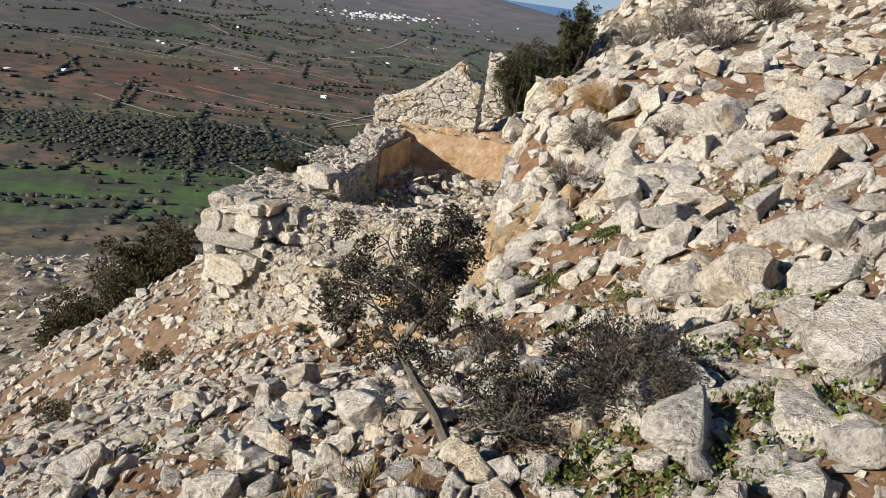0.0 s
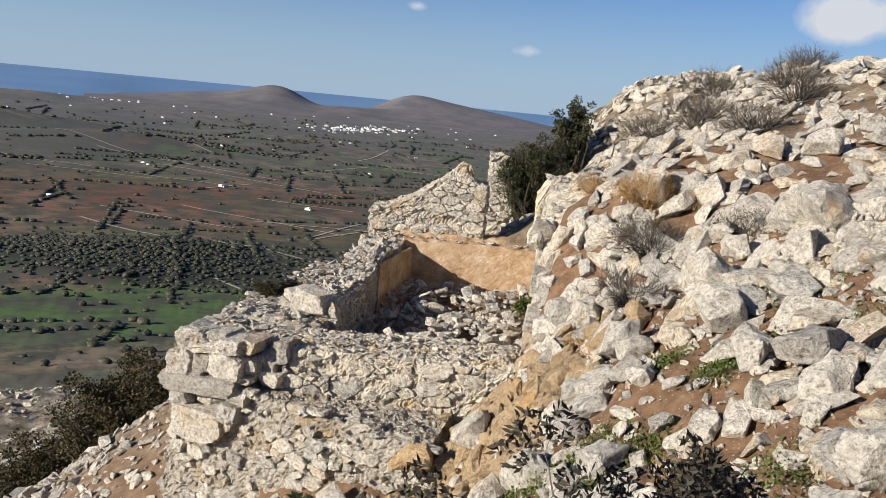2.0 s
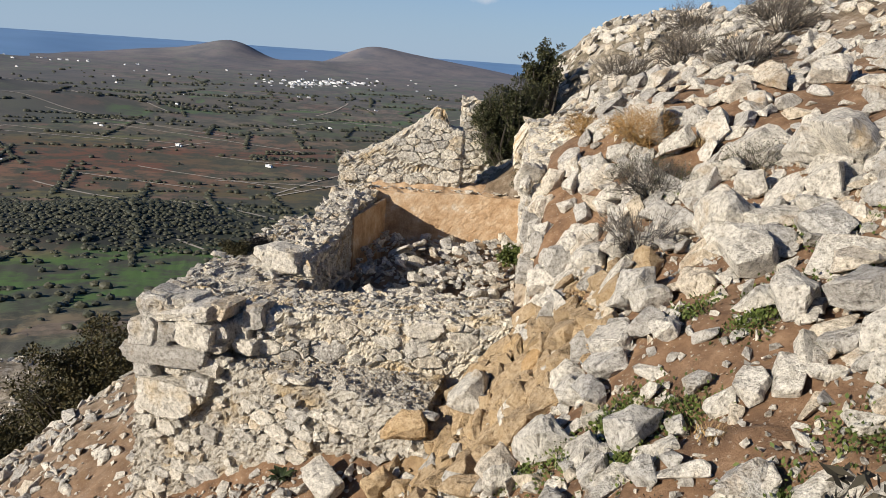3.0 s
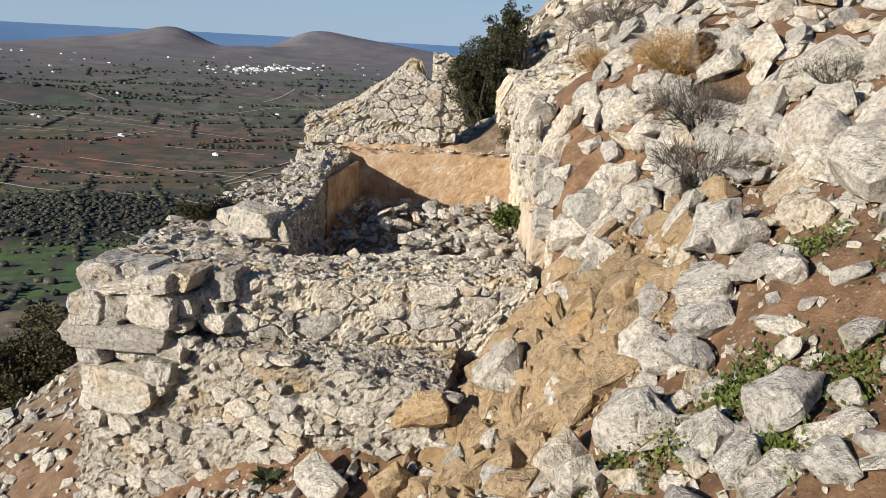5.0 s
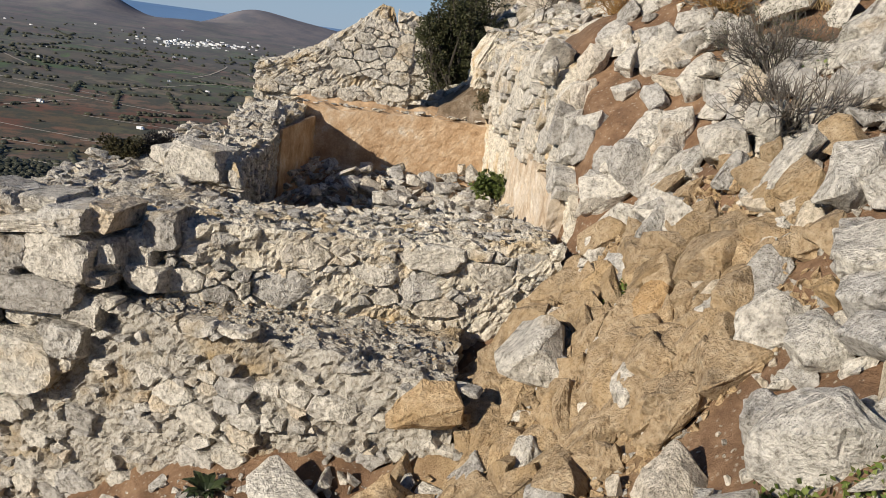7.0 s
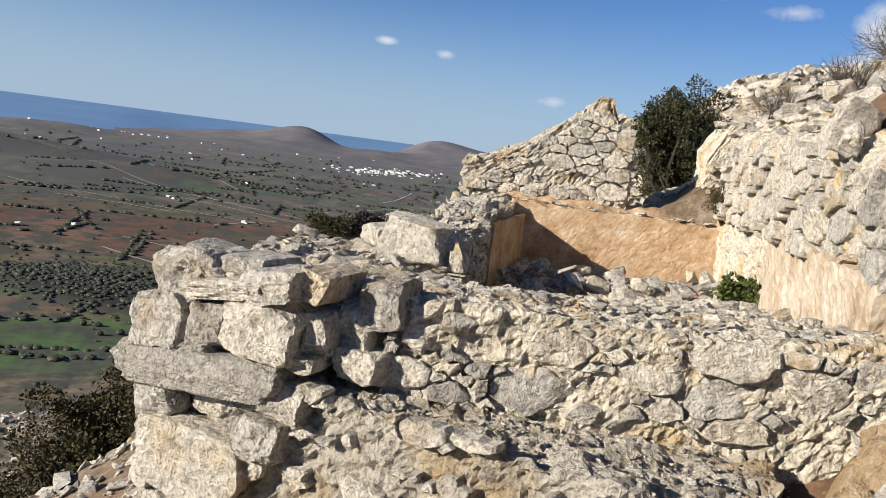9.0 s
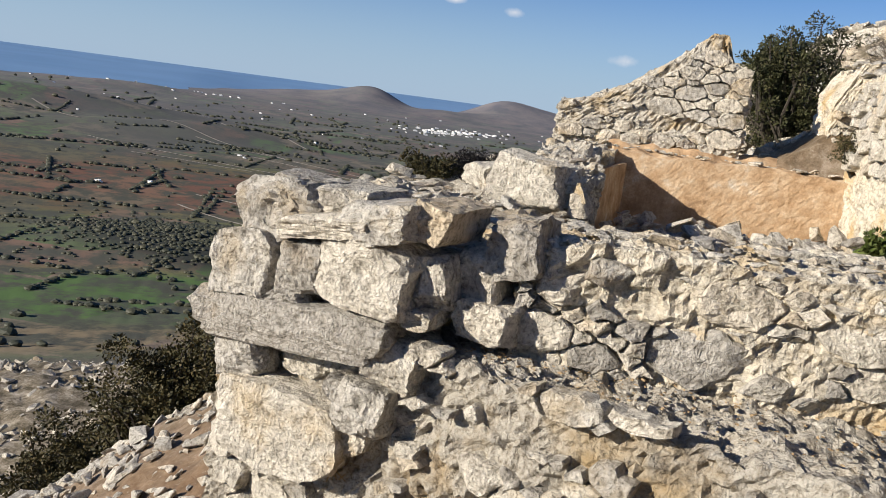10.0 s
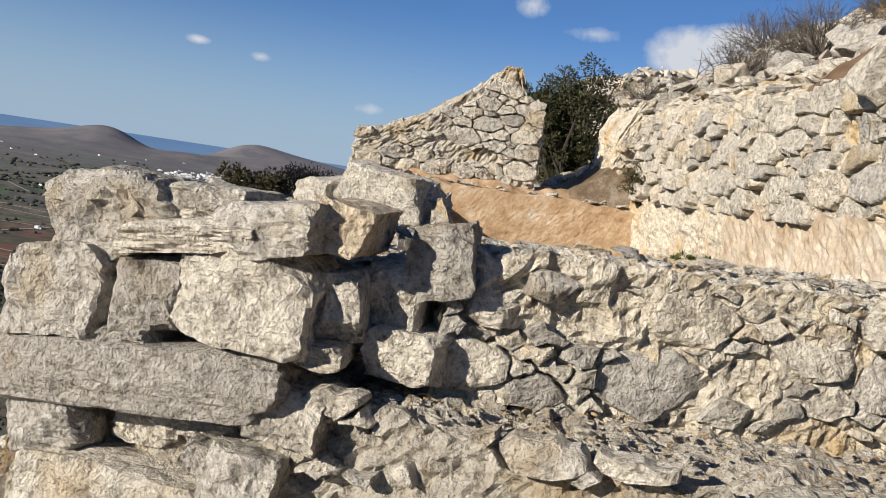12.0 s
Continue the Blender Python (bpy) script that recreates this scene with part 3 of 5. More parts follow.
# boulders that stand out, uphill of the ruin
boulder(1.02, 10.5, 0.46, 0.28)
boulder(0.90, 11.45, 0.34, 0.38, label="tall pale limestone boulder with an ochre foot")
boulder(1.11, 11.45, 0.36, 0.27)
boulder(0.88, 12.45, 0.44, 0.40)
boulder(1.11, 12.44, 0.28, 0.23)
boulder(1.41, 13.02, 0.34, 0.24)
boulder(1.26, 13.49, 0.24, 0.24)
boulder(1.78, 10.82, 0.49, 0.47, label="large grey-white boulder above bare brown earth")
boulder(1.36, 10.21, 0.30, 0.19)
boulder(1.1, 10.31, 0.31, 0.20)
boulder(1.57, 11.94, 0.30, 0.21)
boulder(2.49, 12.11, 0.64, 0.38)
boulder(2.19, 11.39, 0.34, 0.31)
boulder(1.88, 11.91, 0.30, 0.15)
boulder(2.29, 13.30, 0.32, 0.22)
boulder(3.35, 19.55, 0.46, 0.32)
boulder(1.22, 11.92, 0.23, 0.23)
boulder(1.11, 13.37, 0.31, 0.23)
boulder(0.45, 11.86, 0.25, 0.21)
boulder(0.25, 11.93, 0.27, 0.21)
boulder(0.93, 9.84, 0.31, 0.16)
boulder(0.98, 9.57, 0.24, 0.12)
# beside the cut bank
boulder(-0.06, 11.16, 0.46, 0.26, label="big grey limestone block lying on ochre bank", z=-1.98)
boulder(0.34, 10.77, 0.28, 0.17, True)
boulder(0.27, 10.46, 0.24, 0.15, True)
boulder(0.28, 9.64, 0.26, 0.18)
boulder(0.51, 10.1, 0.34, 0.22)
boulder(0.49, 9.8, 0.30, 0.17)
boulder(0.01, 9.7, 0.32, 0.26)
boulder(-0.02, 9.33, 0.32, 0.22)
boulder(0.36, 8.95, 0.32, 0.18)
boulder(0.36, 8.62, 0.22, 0.12)
boulder(0.77, 10.05, 0.18, 0.12)
boulder(0.31, 11.41, 0.31, 0.16, True)
boulder(0.47, 8.81, 0.12, 0.10)
boulder(0.07, 11.04, 0.15, 0.22)
boulder(0.14, 10.66, 0.36, 0.17, True)
boulder(-0.29, 11.18, 0.25, 0.19, True)
boulder(-0.02, 10.8, 0.30, 0.22, True)
boulder(-0.22, 10.88, 0.26, 0.2, True)
boulder(0.49, 11.05, 0.34, 0.2, True)
boulder(0.69, 11.13, 0.30, 0.2, True)
boulder(-0.60, 11.10, 0.38, 0.36, True, z=-2.38)
boulder(-1.3, 11.17, 0.46, 0.33, label="grey weathered boulder at the foot of the wall")
boulder(-0.8, 11.01, 0.32, 0.33, True)
boulder(0.20, 9.34, 0.42, 0.30)
boulder(0.50, 9.52, 0.32, 0.20)
boulder(0.58, 8.80, 0.36, 0.22)
boulder(0.68, 9.74, 0.32, 0.18)
# nearer the start of the walk
boulder(1.67, 5.19, 0.45, 0.29)
boulder(1.86, 7.08, 0.64, 0.32)
boulder(1.65, 7.67, 0.40, 0.35)
boulder(1.58, 9.18, 0.38, 0.34)
boulder(2.47, 8.46, 0.40, 0.23)
boulder(1.8, 8.51, 0.40, 0.20)
boulder(1.42, 4.5, 0.26, 0.17)
boulder(2.51, 7.43, 0.39, 0.30)
boulder(-0.41, 5.94, 0.38, 0.17)
boulder(-1.04, 7.6, 0.36, 0.22)
boulder(-2.44, 9.25, 0.46, 0.25)
boulder(-2.24, 6.56, 0.45, 0.25)
boulder(-1.04, 5.32, 0.30, 0.14)
boulder(0.94, 4.96, 0.19, 0.12)
boulder(0.93, 4.29, 0.18, 0.12)
boulder(0.81, 7.52, 0.21, 0.17)
boulder(0.77, 4.64, 0.13, 0.10)
boulder(1.2, 4.36, 0.22, 0.11)
boulder(1.82, 8.85, 0.50, 0.31)
boulder(1.56, 7.8, 0.31, 0.34)
boulder(1.4, 7.44, 0.35, 0.26)
boulder(1.65, 10.05, 0.46, 0.41)
boulder(0.77, 9.95, 0.36, 0.25)
boulder(1.16, 8.65, 0.22, 0.14)
boulder(2.66, 11.17, 0.83, 0.33)
boulder(2.75, 11.42, 0.60, 0.43)
boulder(3.30, 20.72, 0.52, 0.52)
boulder(3.87, 11.31, 0.43, 0.29)
boulder(3.72, 13.44, 0.51, 0.34)


# ---- walls of the ruin ----
def rough_solid(name, corners, zbot, top, mat, cell=0.07, amp=0.035, batter=0.0, lumps=6.5):
    """A solid with four plan corners (counter-clockwise from the front left), a ragged top and sides of broken rubble set in mortar."""
    c = [Vector((*p, 0)) for p in corners]
    n_u = max(2, int(max((c[1] - c[0]).length, (c[2] - c[3]).length) / cell))
    n_v = max(2, int(max((c[3] - c[0]).length, (c[2] - c[1]).length) / cell))
    zmax = max(top(p.x, p.y) for p in c)
    n_h = max(2, int((zmax - zbot) / cell))
    bm = bmesh.new()
    table = {}
    mid_p = (c[0] + c[1] + c[2] + c[3]) / 4
    ways = []
    for a, b in ((0, 1), (1, 2), (2, 3), (3, 0)):
        e = c[b] - c[a]
        ways.append(Vector((e.y, -e.x, 0)).normalized())

    def vert(i, j, k):
        key = (i, j, k)
        if key not in table:
            u, v, h = i / n_u, j / n_v, k / n_h
            p = (c[0] * (1 - u) + c[1] * u) * (1 - v) + (c[3] * (1 - u) + c[2] * u) * v
            q = Vector((p.x, p.y, zbot + (top(p.x, p.y) - zbot) * h))
            q += (p - mid_p).normalized() * batter * (1 - h)
            way = Vector((0, 0, 0.0))
            for hit, w in ((j == 0, ways[0]), (i == n_u, ways[1]), (j == n_v, ways[2]), (i == 0, ways[3]), (k == n_h, Vector((0, 0, 1)))):
                if hit:
                    way += w
            bent = q + noise.noise_vector(q * 5) * 0.05
            near, spots = noise.voronoi(Vector((bent.x, bent.y, bent.z * 1.45)) * lumps)
            crack = max(0.0, 1 - (near[1] - near[0]) / 0.16)
            face = noise.noise(spots[0] * 7.3 + Vector((1.7, 0.2, 9.1)))
            near2, spots2 = noise.voronoi(q * lumps * 2.7)
            chip = noise.noise(spots2[0] * 5.1) - 0.8 * max(0.0, 1 - (near2[1] - near2[0]) / 0.2)
            fine = noise.noise(q * 34) * 0.5 + noise.noise(q * 17) * 0.6
            out = amp * (1.3 * face - 1.5 * crack * (0.5 + noise.noise(q * 2.1)) + 0.75 * chip + 0.5 * fine + 0.8 * noise.noise(q * 2.3))
            table[key] = bm.verts.new(q + way.normalized() * out + noise.noise_vector(q * 11) * amp * 0.45)
        return table[key]

    def sheet(n1, n2, at):
        for a in range(n1):
            for b in range(n2):
                bm.faces.new((at(a, b), at(a + 1, b), at(a + 1, b + 1), at(a, b + 1)))

    sheet(n_u, n_h, lambda a, b: vert(a, 0, b))
    sheet(n_u, n_h, lambda a, b: vert(a, n_v, b))
    sheet(n_v, n_h, lambda a, b: vert(0, a, b))
    sheet(n_v, n_h, lambda a, b: vert(n_u, a, b))
    sheet(n_u, n_v, lambda a, b: vert(a, b, n_h))
    bmesh.ops.recalc_face_normals(bm, faces=bm.faces)
    return bm_mesh(name, bm, mat)


def cells(length, height, big, small, seed, share=0.5):
    """Irregular stone outlines that fill a length x height face: a few big stones with small ones packed between them."""
    rnd = random.Random(seed)
    k, seeds = 1.8, []
    area = (length + 2 * big) * (height + 2 * big)
    for lo, hi, tries in ((0.7 * big, 1.15 * big, int(6 * share * area / (big * big))), (0.45 * big, 0.7 * big, int(5 * area / (big * big))), (0.6 * small, 1.3 * small, int(3.0 * area / (small * small)))):
        for _ in range(tries):
            a = (rnd.uniform(-big, length + big), rnd.uniform(-big, height + big), rnd.uniform(lo, hi))
            if all(math.hypot(a[0] - b[0], (a[1] - b[1]) * k) > 0.86 * (a[2] + b[2]) for b in seeds):
                seeds.append(a)
    out = []
    for a in seeds:
        if not (0 < a[0] < length and 0 < a[1] < height):
            continue
        poly = [(0, 0), (length, 0), (length, height), (0, height)]
        for b in seeds:
            du, dv = b[0] - a[0], (b[1] - a[1]) * k
            d2 = du * du + dv * dv
            if b is a or d2 > (4 * big) ** 2:
                continue
            t0 = 0.5 + (a[2] ** 2 - b[2] ** 2) / (2 * d2)
            mu, mv = a[0] + du * t0, a[1] * k + dv * t0
            clip = []
            for (p, q) in zip(poly, poly[1:] + poly[:1]):
                dp = (p[0] - mu) * du + (p[1] * k - mv) * dv
                dq = (q[0] - mu) * du + (q[1] * k - mv) * dv
                if dp <= 0:
                    clip.append(p)
                if (dp < 0 < dq) or (dq < 0 < dp):
                    t = dp / (dp - dq)
                    clip.append((p[0] + t * (q[0] - p[0]), p[1] + t * (q[1] - p[1])))
            poly = clip
            if len(poly) < 3:
                break
        if len(poly) >= 3:
            out.append((a, poly))
    return out


def lay_stones(parent, origin, along, up, out_way, length, height, big, small, seed, keep=None, proud=0.03, gap=0.012, mat=None, skip=0.0, share=0.5):
    """Face stones on a wall, each a part of it: split blocks with broken flat faces, some standing proud of the mortar and some sunk in it."""
    rnd = random.Random(seed)
    O, U, V, N = Vector(origin), Vector(along).normalized(), Vector(up).normalized(), Vector(out_way).normalized()
    for (cu, cv, size), poly in cells(length, height, big, small, seed, share):
        if (keep and not keep(cu, cv)) or rnd.random() < skip:
            continue
        cx, cy = sum(p[0] for p in poly) / len(poly), sum(p[1] for p in poly) / len(poly)
        pts = []
        for (p, q) in zip(poly, poly[1:] + poly[:1]):
            ln = math.hypot(q[0] - p[0], q[1] - p[1])
            if ln < 0.012:
                continue
            steps = max(1, min(6, round(ln / 0.035)))
            for f in range(steps):
                g = 0.08 + 0.84 * f / max(1, steps - 1) if steps > 1 else 0.5
                j = min(0.011, 0.16 * ln)
                pts.append((p[0] + (q[0] - p[0]) * g + rnd.uniform(-j, j), p[1] + (q[1] - p[1]) * g + rnd.uniform(-j, j)))
        if len(pts) < 4:
            continue
        pr = proud * rnd.choice((-0.25, 0.2, 0.6, 1.0, 1.5))
        slopes = [(rnd.gauss(0, 0.10), rnd.gauss(-0.03, 0.12), 0.0)] + [(rnd.gauss(0, 0.40), rnd.gauss(0, 0.40), rnd.uniform(0.15, 0.5) * size) for _ in range(2)]
        spot = Vector((rnd.uniform(0, 50), rnd.uniform(0, 50), 0))
        verts, faces, n = [], [], len(pts)
        rings = (1.0, 1.0, 0.93, 0.78, 0.58, 0.36, 0.14)
        for ring, shrink in enumerate(rings):
            for (pu, pv) in pts:
                du, dv = pu - cx, pv - cy
                ln = max(math.hypot(du, dv), 1e-4)
                s = max(0.2, (ln - gap) / ln) * shrink
                du, dv = du * s, dv * s
                at = Vector((du, dv, 0)) + spot
                if ring == 0:
                    d = -0.09
                else:
                    d = pr + min(a * du + b * dv + c for a, b, c in slopes) + 0.010 * noise.noise(at * 22) + 0.006 * noise.noise(at * 55) + 0.014 * noise.noise(at * 8)
                    d -= (0.012, 0.0)[ring > 1] + rnd.uniform(0, 0.003)
                verts.append(U * du + V * dv + N * d)
        for ring in range(len(rings) - 1):
            for i in range(n):
                faces.append((ring * n + i, ring * n + (i + 1) % n, (ring + 1) * n + (i + 1) % n, (ring + 1) * n + i))
        faces.append(tuple(range((len(rings) - 1) * n, len(rings) * n)))
        part("stone", mesh_of("stone", verts, faces, mat or WALL_STONE), parent, m=Matrix.Translation(O + U * cx + V * cy))


def block_mesh(name, seed, cuts=5, rough=0.05, mat=None, chips=14):
    """A roughly dressed block 1 x 1 x 1, its corners and edges knocked off in flat breaks."""
    rnd = random.Random(seed * 7 + 1)
    bm = bmesh.new()
    bmesh.ops.create_cube(bm, size=1)
    bmesh.ops.subdivide_edges(bm, edges=bm.edges, cuts=cuts + 4, use_grid_fill=True)
    off = Vector((seed * 2.3, seed * 5.1, seed))
    breaks = []
    for _ in range(chips):
        w = any_way(rnd)
        reach = (abs(w.x) + abs(w.y) + abs(w.z)) * 0.5
        breaks.append((w, reach * rnd.uniform(0.74, 0.95)))
    for v in bm.verts:
        v.co += noise.noise_vector(v.co * 1.8 + off) * rough * 1.5
        for w, d in breaks:
            over = v.co.dot(w) - d
            if over > 0:
                v.co -= w * over
        v.co += (noise.noise_vector(v.co * 6 + off) * 0.9 + noise.noise_vector(v.co * 13 + off) * 0.75 + noise.noise_vector(v.co * 27 + off) * 0.5) * rough * 0.55
    return bm_mesh(name, bm, mat or WALL_STONE)


def wall(name, me, label):
    return tagged(new(name, me), label, "wall", kind="structure")


def top_noise(x, y, amp=0.05):
    return amp * (noise.noise(Vector((x * 2.1, y * 2.1, 0))) + 0.7 * noise.noise(Vector((x * 6, y * 6, 3))))


OUT_A, OUT_B = Vector((-3.42, 12.66, 0)), Vector((-0.4, 11.15, 0))
OUT_U = (OUT_B - OUT_A).normalized()
OUT_N = Vector((OUT_U.y, -OUT_U.x, 0))

# outer wall: its lower part runs on to the cut bank, its left end stands higher as a corner pier
wall_outer = wall("wall_outer", rough_solid("wall_outer", ((-3.42, 12.66), (-0.45, 11.2), (-0.2, 12.35), (-3.2, 13.5)), -5.2,
                                            lambda x, y: -2.13 + top_noise(x, y), MORTAR, 0.024, 0.03, batter=0.12), "thick rubble wall in lime mortar with a broken top ledge")
lay_stones(wall_outer, OUT_A + Vector((0, 0, -4.7)) + OUT_N * 0.05, OUT_U, (0.0, 0.0, 1.0), OUT_N, 3.45, 2.62, 0.15, 0.05, 3,
           keep=lambda u, v: not (u < 1.0 and v > 1.85), proud=0.007, gap=0.004, skip=0.5)

wall_pier = wall("wall_pier", rough_solid("wall_pier", ((-3.16, 12.70), (-2.02, 12.56), (-2.0, 13.3), (-3.15, 13.5)), -3.0,
                                          lambda x, y: -1.76 + top_noise(x, y), MORTAR, 0.026, 0.03), "corner pier of large roughly squared limestone blocks")
PIER_A, PIER_U = Vector((-3.37, 12.40, 0)), Vector((0.943, -0.334, 0)).normalized()
PIER_N = Vector((PIER_U.y, -PIER_U.x, 0))


def pier_stone(u, z, w, h, d, seed, setback=0.0, turn=0.0, mat=None, chips=14, label="", rough=0.055):
    """A block of the pier: its middle u metres along the front, z its underside."""
    me = block_mesh("pier_block", seed, 9, rough, mat, chips)
    u, w = u * 0.90, w * 0.91
    z, turn = z + 0.05 + 0.10 * (u - 0.1), turn - 4.5
    spot = PIER_A + PIER_U * u - PIER_N * (d / 2 + setback - 0.02)
    yaw = math.degrees(math.atan2(PIER_U.y, PIER_U.x))
    m = Matrix.Translation((spot.x, spot.y, z + h / 2)) @ pose(0, 0, 0, 0, turn, yaw) @ Matrix.Diagonal((w, d, h, 1))
    return part("block", me, wall_pier, label, m)


pier_stone(0.36, -2.86, 0.74, 0.37, 0.5, 1, label="large smooth base block with a crack")
pier_stone(0.14, -2.50, 0.30, 0.19, 0.45, 2, 0.03)
pier_stone(0.46, -2.47, 0.22, 0.13, 0.3, 3, 0.14, 6)
pier_stone(0.34, -2.36, 0.20, 0.07, 0.3, 4, 0.15, mat=EARTHY_STONE)
pier_stone(0.66, -2.42, 0.22, 0.08, 0.3, 5, 0.13, -4)
pier_stone(0.72, -2.52, 0.16, 0.10, 0.3, 6, 0.04, 20)
pier_stone(0.86, -2.62, 0.24, 0.20, 0.35, 7, 0.0, 8)
pier_stone(0.80, -2.74, 0.17, 0.15, 0.35, 17, 0.07, -15)
pier_stone(0.45, -2.33, 1.04, 0.215, 0.5, 8, -0.03, -1.5, label="long flat limestone slab", rough=0.04)
pier_stone(0.98, -2.40, 0.24, 0.17, 0.35, 9, 0.0, 4)
pier_stone(0.17, -2.115, 0.36, 0.265, 0.45, 10, 0.0, 2)
pier_stone(0.47, -2.10, 0.25, 0.24, 0.4, 11, 0.0, -3)
pier_stone(0.80, -2.13, 0.44, 0.30, 0.45, 12, -0.02, 5, chips=24)
pier_stone(0.42, -2.14, 0.18, 0.06, 0.3, 13, 0.0)
pier_stone(1.06, -2.10, 0.18, 0.22, 0.4, 14, 0.10, 0)
pier_stone(1.05, -2.16, 0.16, 0.07, 0.3, 18, 0.03, 0)
pier_stone(0.27, -1.88, 0.42, 0.25, 0.4, 15, 0.02, -4, chips=24, label="pitted crumbling mortar lump", rough=0.09)
pier_stone(0.60, -1.85, 0.44, 0.10, 0.45, 16, -0.02, -5)
pier_stone(0.56, -1.76, 0.30, 0.11, 0.4, 19, 0.10, 4, chips=24)
pier_stone(0.86, -1.85, 0.36, 0.16, 0.45, 20, -0.03, -3, chips=24)
pier_stone(1.06, -1.82, 0.20, 0.14, 0.4, 21, 0.04, 12)
pier_stone(0.20, -1.72, 0.22, 0.10, 0.3, 22, 0.2, 10, chips=24)

# upper front wall of the room
FRONT_TOP = lambda x: -1.66 + 0.028 * (x + 2.5)
wall_front = wall("wall_front", rough_solid("wall_front", ((-2.10, 12.26), (0.36, 12.16), (0.5, 13.2), (-2.05, 13.35)), -2.9,
                                            lambda x, y: FRONT_TOP(x) + top_noise(x, y, 0.04) - 0.10 * max(0.0, y - 12.6), MORTAR, 0.024, 0.028), "low rubble wall with large grey facing stones")
lay_stones(wall_front, (-2.10, 12.24, -2.14), (1, -0.04, 0.028), (0, 0.03, 1), (0, -1, 0), 2.40, 0.47, 0.20, 0.05, 27, proud=0.02, gap=0.006, skip=0.12, share=1.0)
pier_stone(1.22, -2.12, 0.20, 0.26, 0.3, 23, 0.24, 3)
pier_stone(1.36, -1.96, 0.22, 0.22, 0.3, 24, 0.24, -8)
pier_stone(1.30, -2.22, 0.26, 0.16, 0.3, 25, 0.20, 5)

# left wall with a standing stub, then a gap, then on to the back
wall_left = wall("wall_left", rough_solid("wall_left", ((-3.36, 13.1), (-1.95, 13.1), (-1.52, 17.1), (-2.4, 17.1)), -5.8,
                                          lambda x, y: -1.76 + top_noise(x, y, 0.07) + 0.02 * (y - 13), MORTAR, 0.05, 0.035), "broad ruined wall head of mortared rubble")
wall_stub = wall("wall_stub", rough_solid("wall_stub", ((-2.2, 14.05), (-1.80, 13.95), (-1.60, 15.7), (-2.05, 15.9)), -2.6,
                                          lambda x, y: -1.50 - 0.03 * (y - 14) + top_noise(x, y, 0.06), MORTAR, 0.04, 0.05), "short upstanding stub of rubble wall")
lay_stones(wall_stub, (-1.79, 13.95, -2.45), (0.115, 1, 0), (0, 0, 1), (1, -0.115, 0), 1.7, 0.9, 0.13, 0.05, 34, proud=0.03, gap=0.008)
part("block", block_mesh("stub_block", 31, 6, 0.05), wall_stub, "big pale capping boulder", Matrix.Translation((-2.08, 14.18, -1.60)) @ pose(0, 0, 0, 4, 6, -20) @ Matrix.Diagonal((0.46, 0.42, 0.30, 1)))
part("block", block_mesh("stub_block", 32, 6, 0.06), wall_stub, "", Matrix.Translation((-2.32, 14.55, -1.64)) @ pose(0, 0, 0, 0, -6, 30) @ Matrix.Diagonal((0.40, 0.36, 0.22, 1)))
wall_left_far = wall("wall_left_far", rough_solid("wall_left_far", ((-2.15, 17.05), (-1.55, 17.05), (-1.12, 19.4), (-2.0, 19.4)), -5.5,
                                                  lambda x, y: -1.58 + top_noise(x, y, 0.12), MORTAR, 0.05, 0.04), "ragged end of a rubble wall")
lay_stones(wall_left_far, (-2.12, 17.02, -2.6), (1, 0, 0), (0, 0, 1), (0, -1, 0), 0.55, 1.0, 0.12, 0.05, 33, proud=0.03)
plaster_left = wall("plaster_left", rough_solid("plaster_left", ((-1.54, 17.1), (-1.50, 17.1), (-1.06, 18.95), (-1.12, 18.95)), -2.8, lambda x, y: -1.66, PLASTER, 0.06, 0.006), "orange-brown plaster on a rubble wall")

# back wall with remains of plaster, and the gable-like stump on it
wall_back = wall("wall_back", rough_solid("wall_back", ((-1.25, 18.92), (1.55, 18.80), (1.6, 19.7), (-1.5, 19.8)), -3.2,
                                          lambda x, y: -1.52 + top_noise(x, y, 0.05) + 0.12 * step(19.0, 19.4, y), PLASTER, 0.035, 0.004), "plastered back wall of the sunken room")


def gable_top(x, y):
    return float(np.interp(x, (-2.0, -1.7, -1.2, -0.6, -0.25, -0.12, 0.02, 0.3), (-1.02, -1.0, -0.80, -0.36, -0.04, -0.10, -0.38, -0.42))) + top_noise(x, y, 0.05)


wall_gable = wall("wall_gable", rough_solid("wall_gable", ((-1.98, 19.35), (0.24, 19.25), (0.26, 19.95), (-1.9, 20.05)), -1.9, gable_top, MORTAR, 0.036, 0.035), "pointed stump of a rubble wall above the room")
lay_stones(wall_gable, (-1.95, 19.32, -1.45), (1, -0.05, 0), (0, 0, 1), (0, -1, 0), 2.18, 1.4, 0.20, 0.07, 41,
           keep=lambda u, v: -1.45 + v < gable_top(-1.95 + u, 19.3) - 0.05, proud=0.012, gap=0.005, skip=0.15)
lay_stones(wall_gable, (0.245, 19.27, -1.45), (0.02, 1, 0), (0, 0, 1), (1, 0, 0), 0.66, 1.0, 0.14, 0.06, 42, proud=0.03)

# right side: plaster skirting the room below, retaining masonry above it
plaster_right = wall("plaster_right", rough_solid("plaster_right", ((0.50, 13.0), (0.70, 13.0), (1.70, 18.9), (1.48, 18.9)), -2.9,
                                                  lambda x, y: -1.34 + 0.02 * (y - 12.4) + top_noise(x, y, 0.05), CREAM_PLASTER, 0.04, 0.012), "cream plaster facing on the uphill wall")


def right_top(x, y):
    face = 0.55 + 0.13 * (y - 12.5)
    return float(-0.56 + 0.03 * (y - 12.4) + 0.42 * max(0.0, min(1.0, (x - face) / 0.8)) - 0.72 * max(0.0, 14.0 - y)) + top_noise(x, y, 0.06)


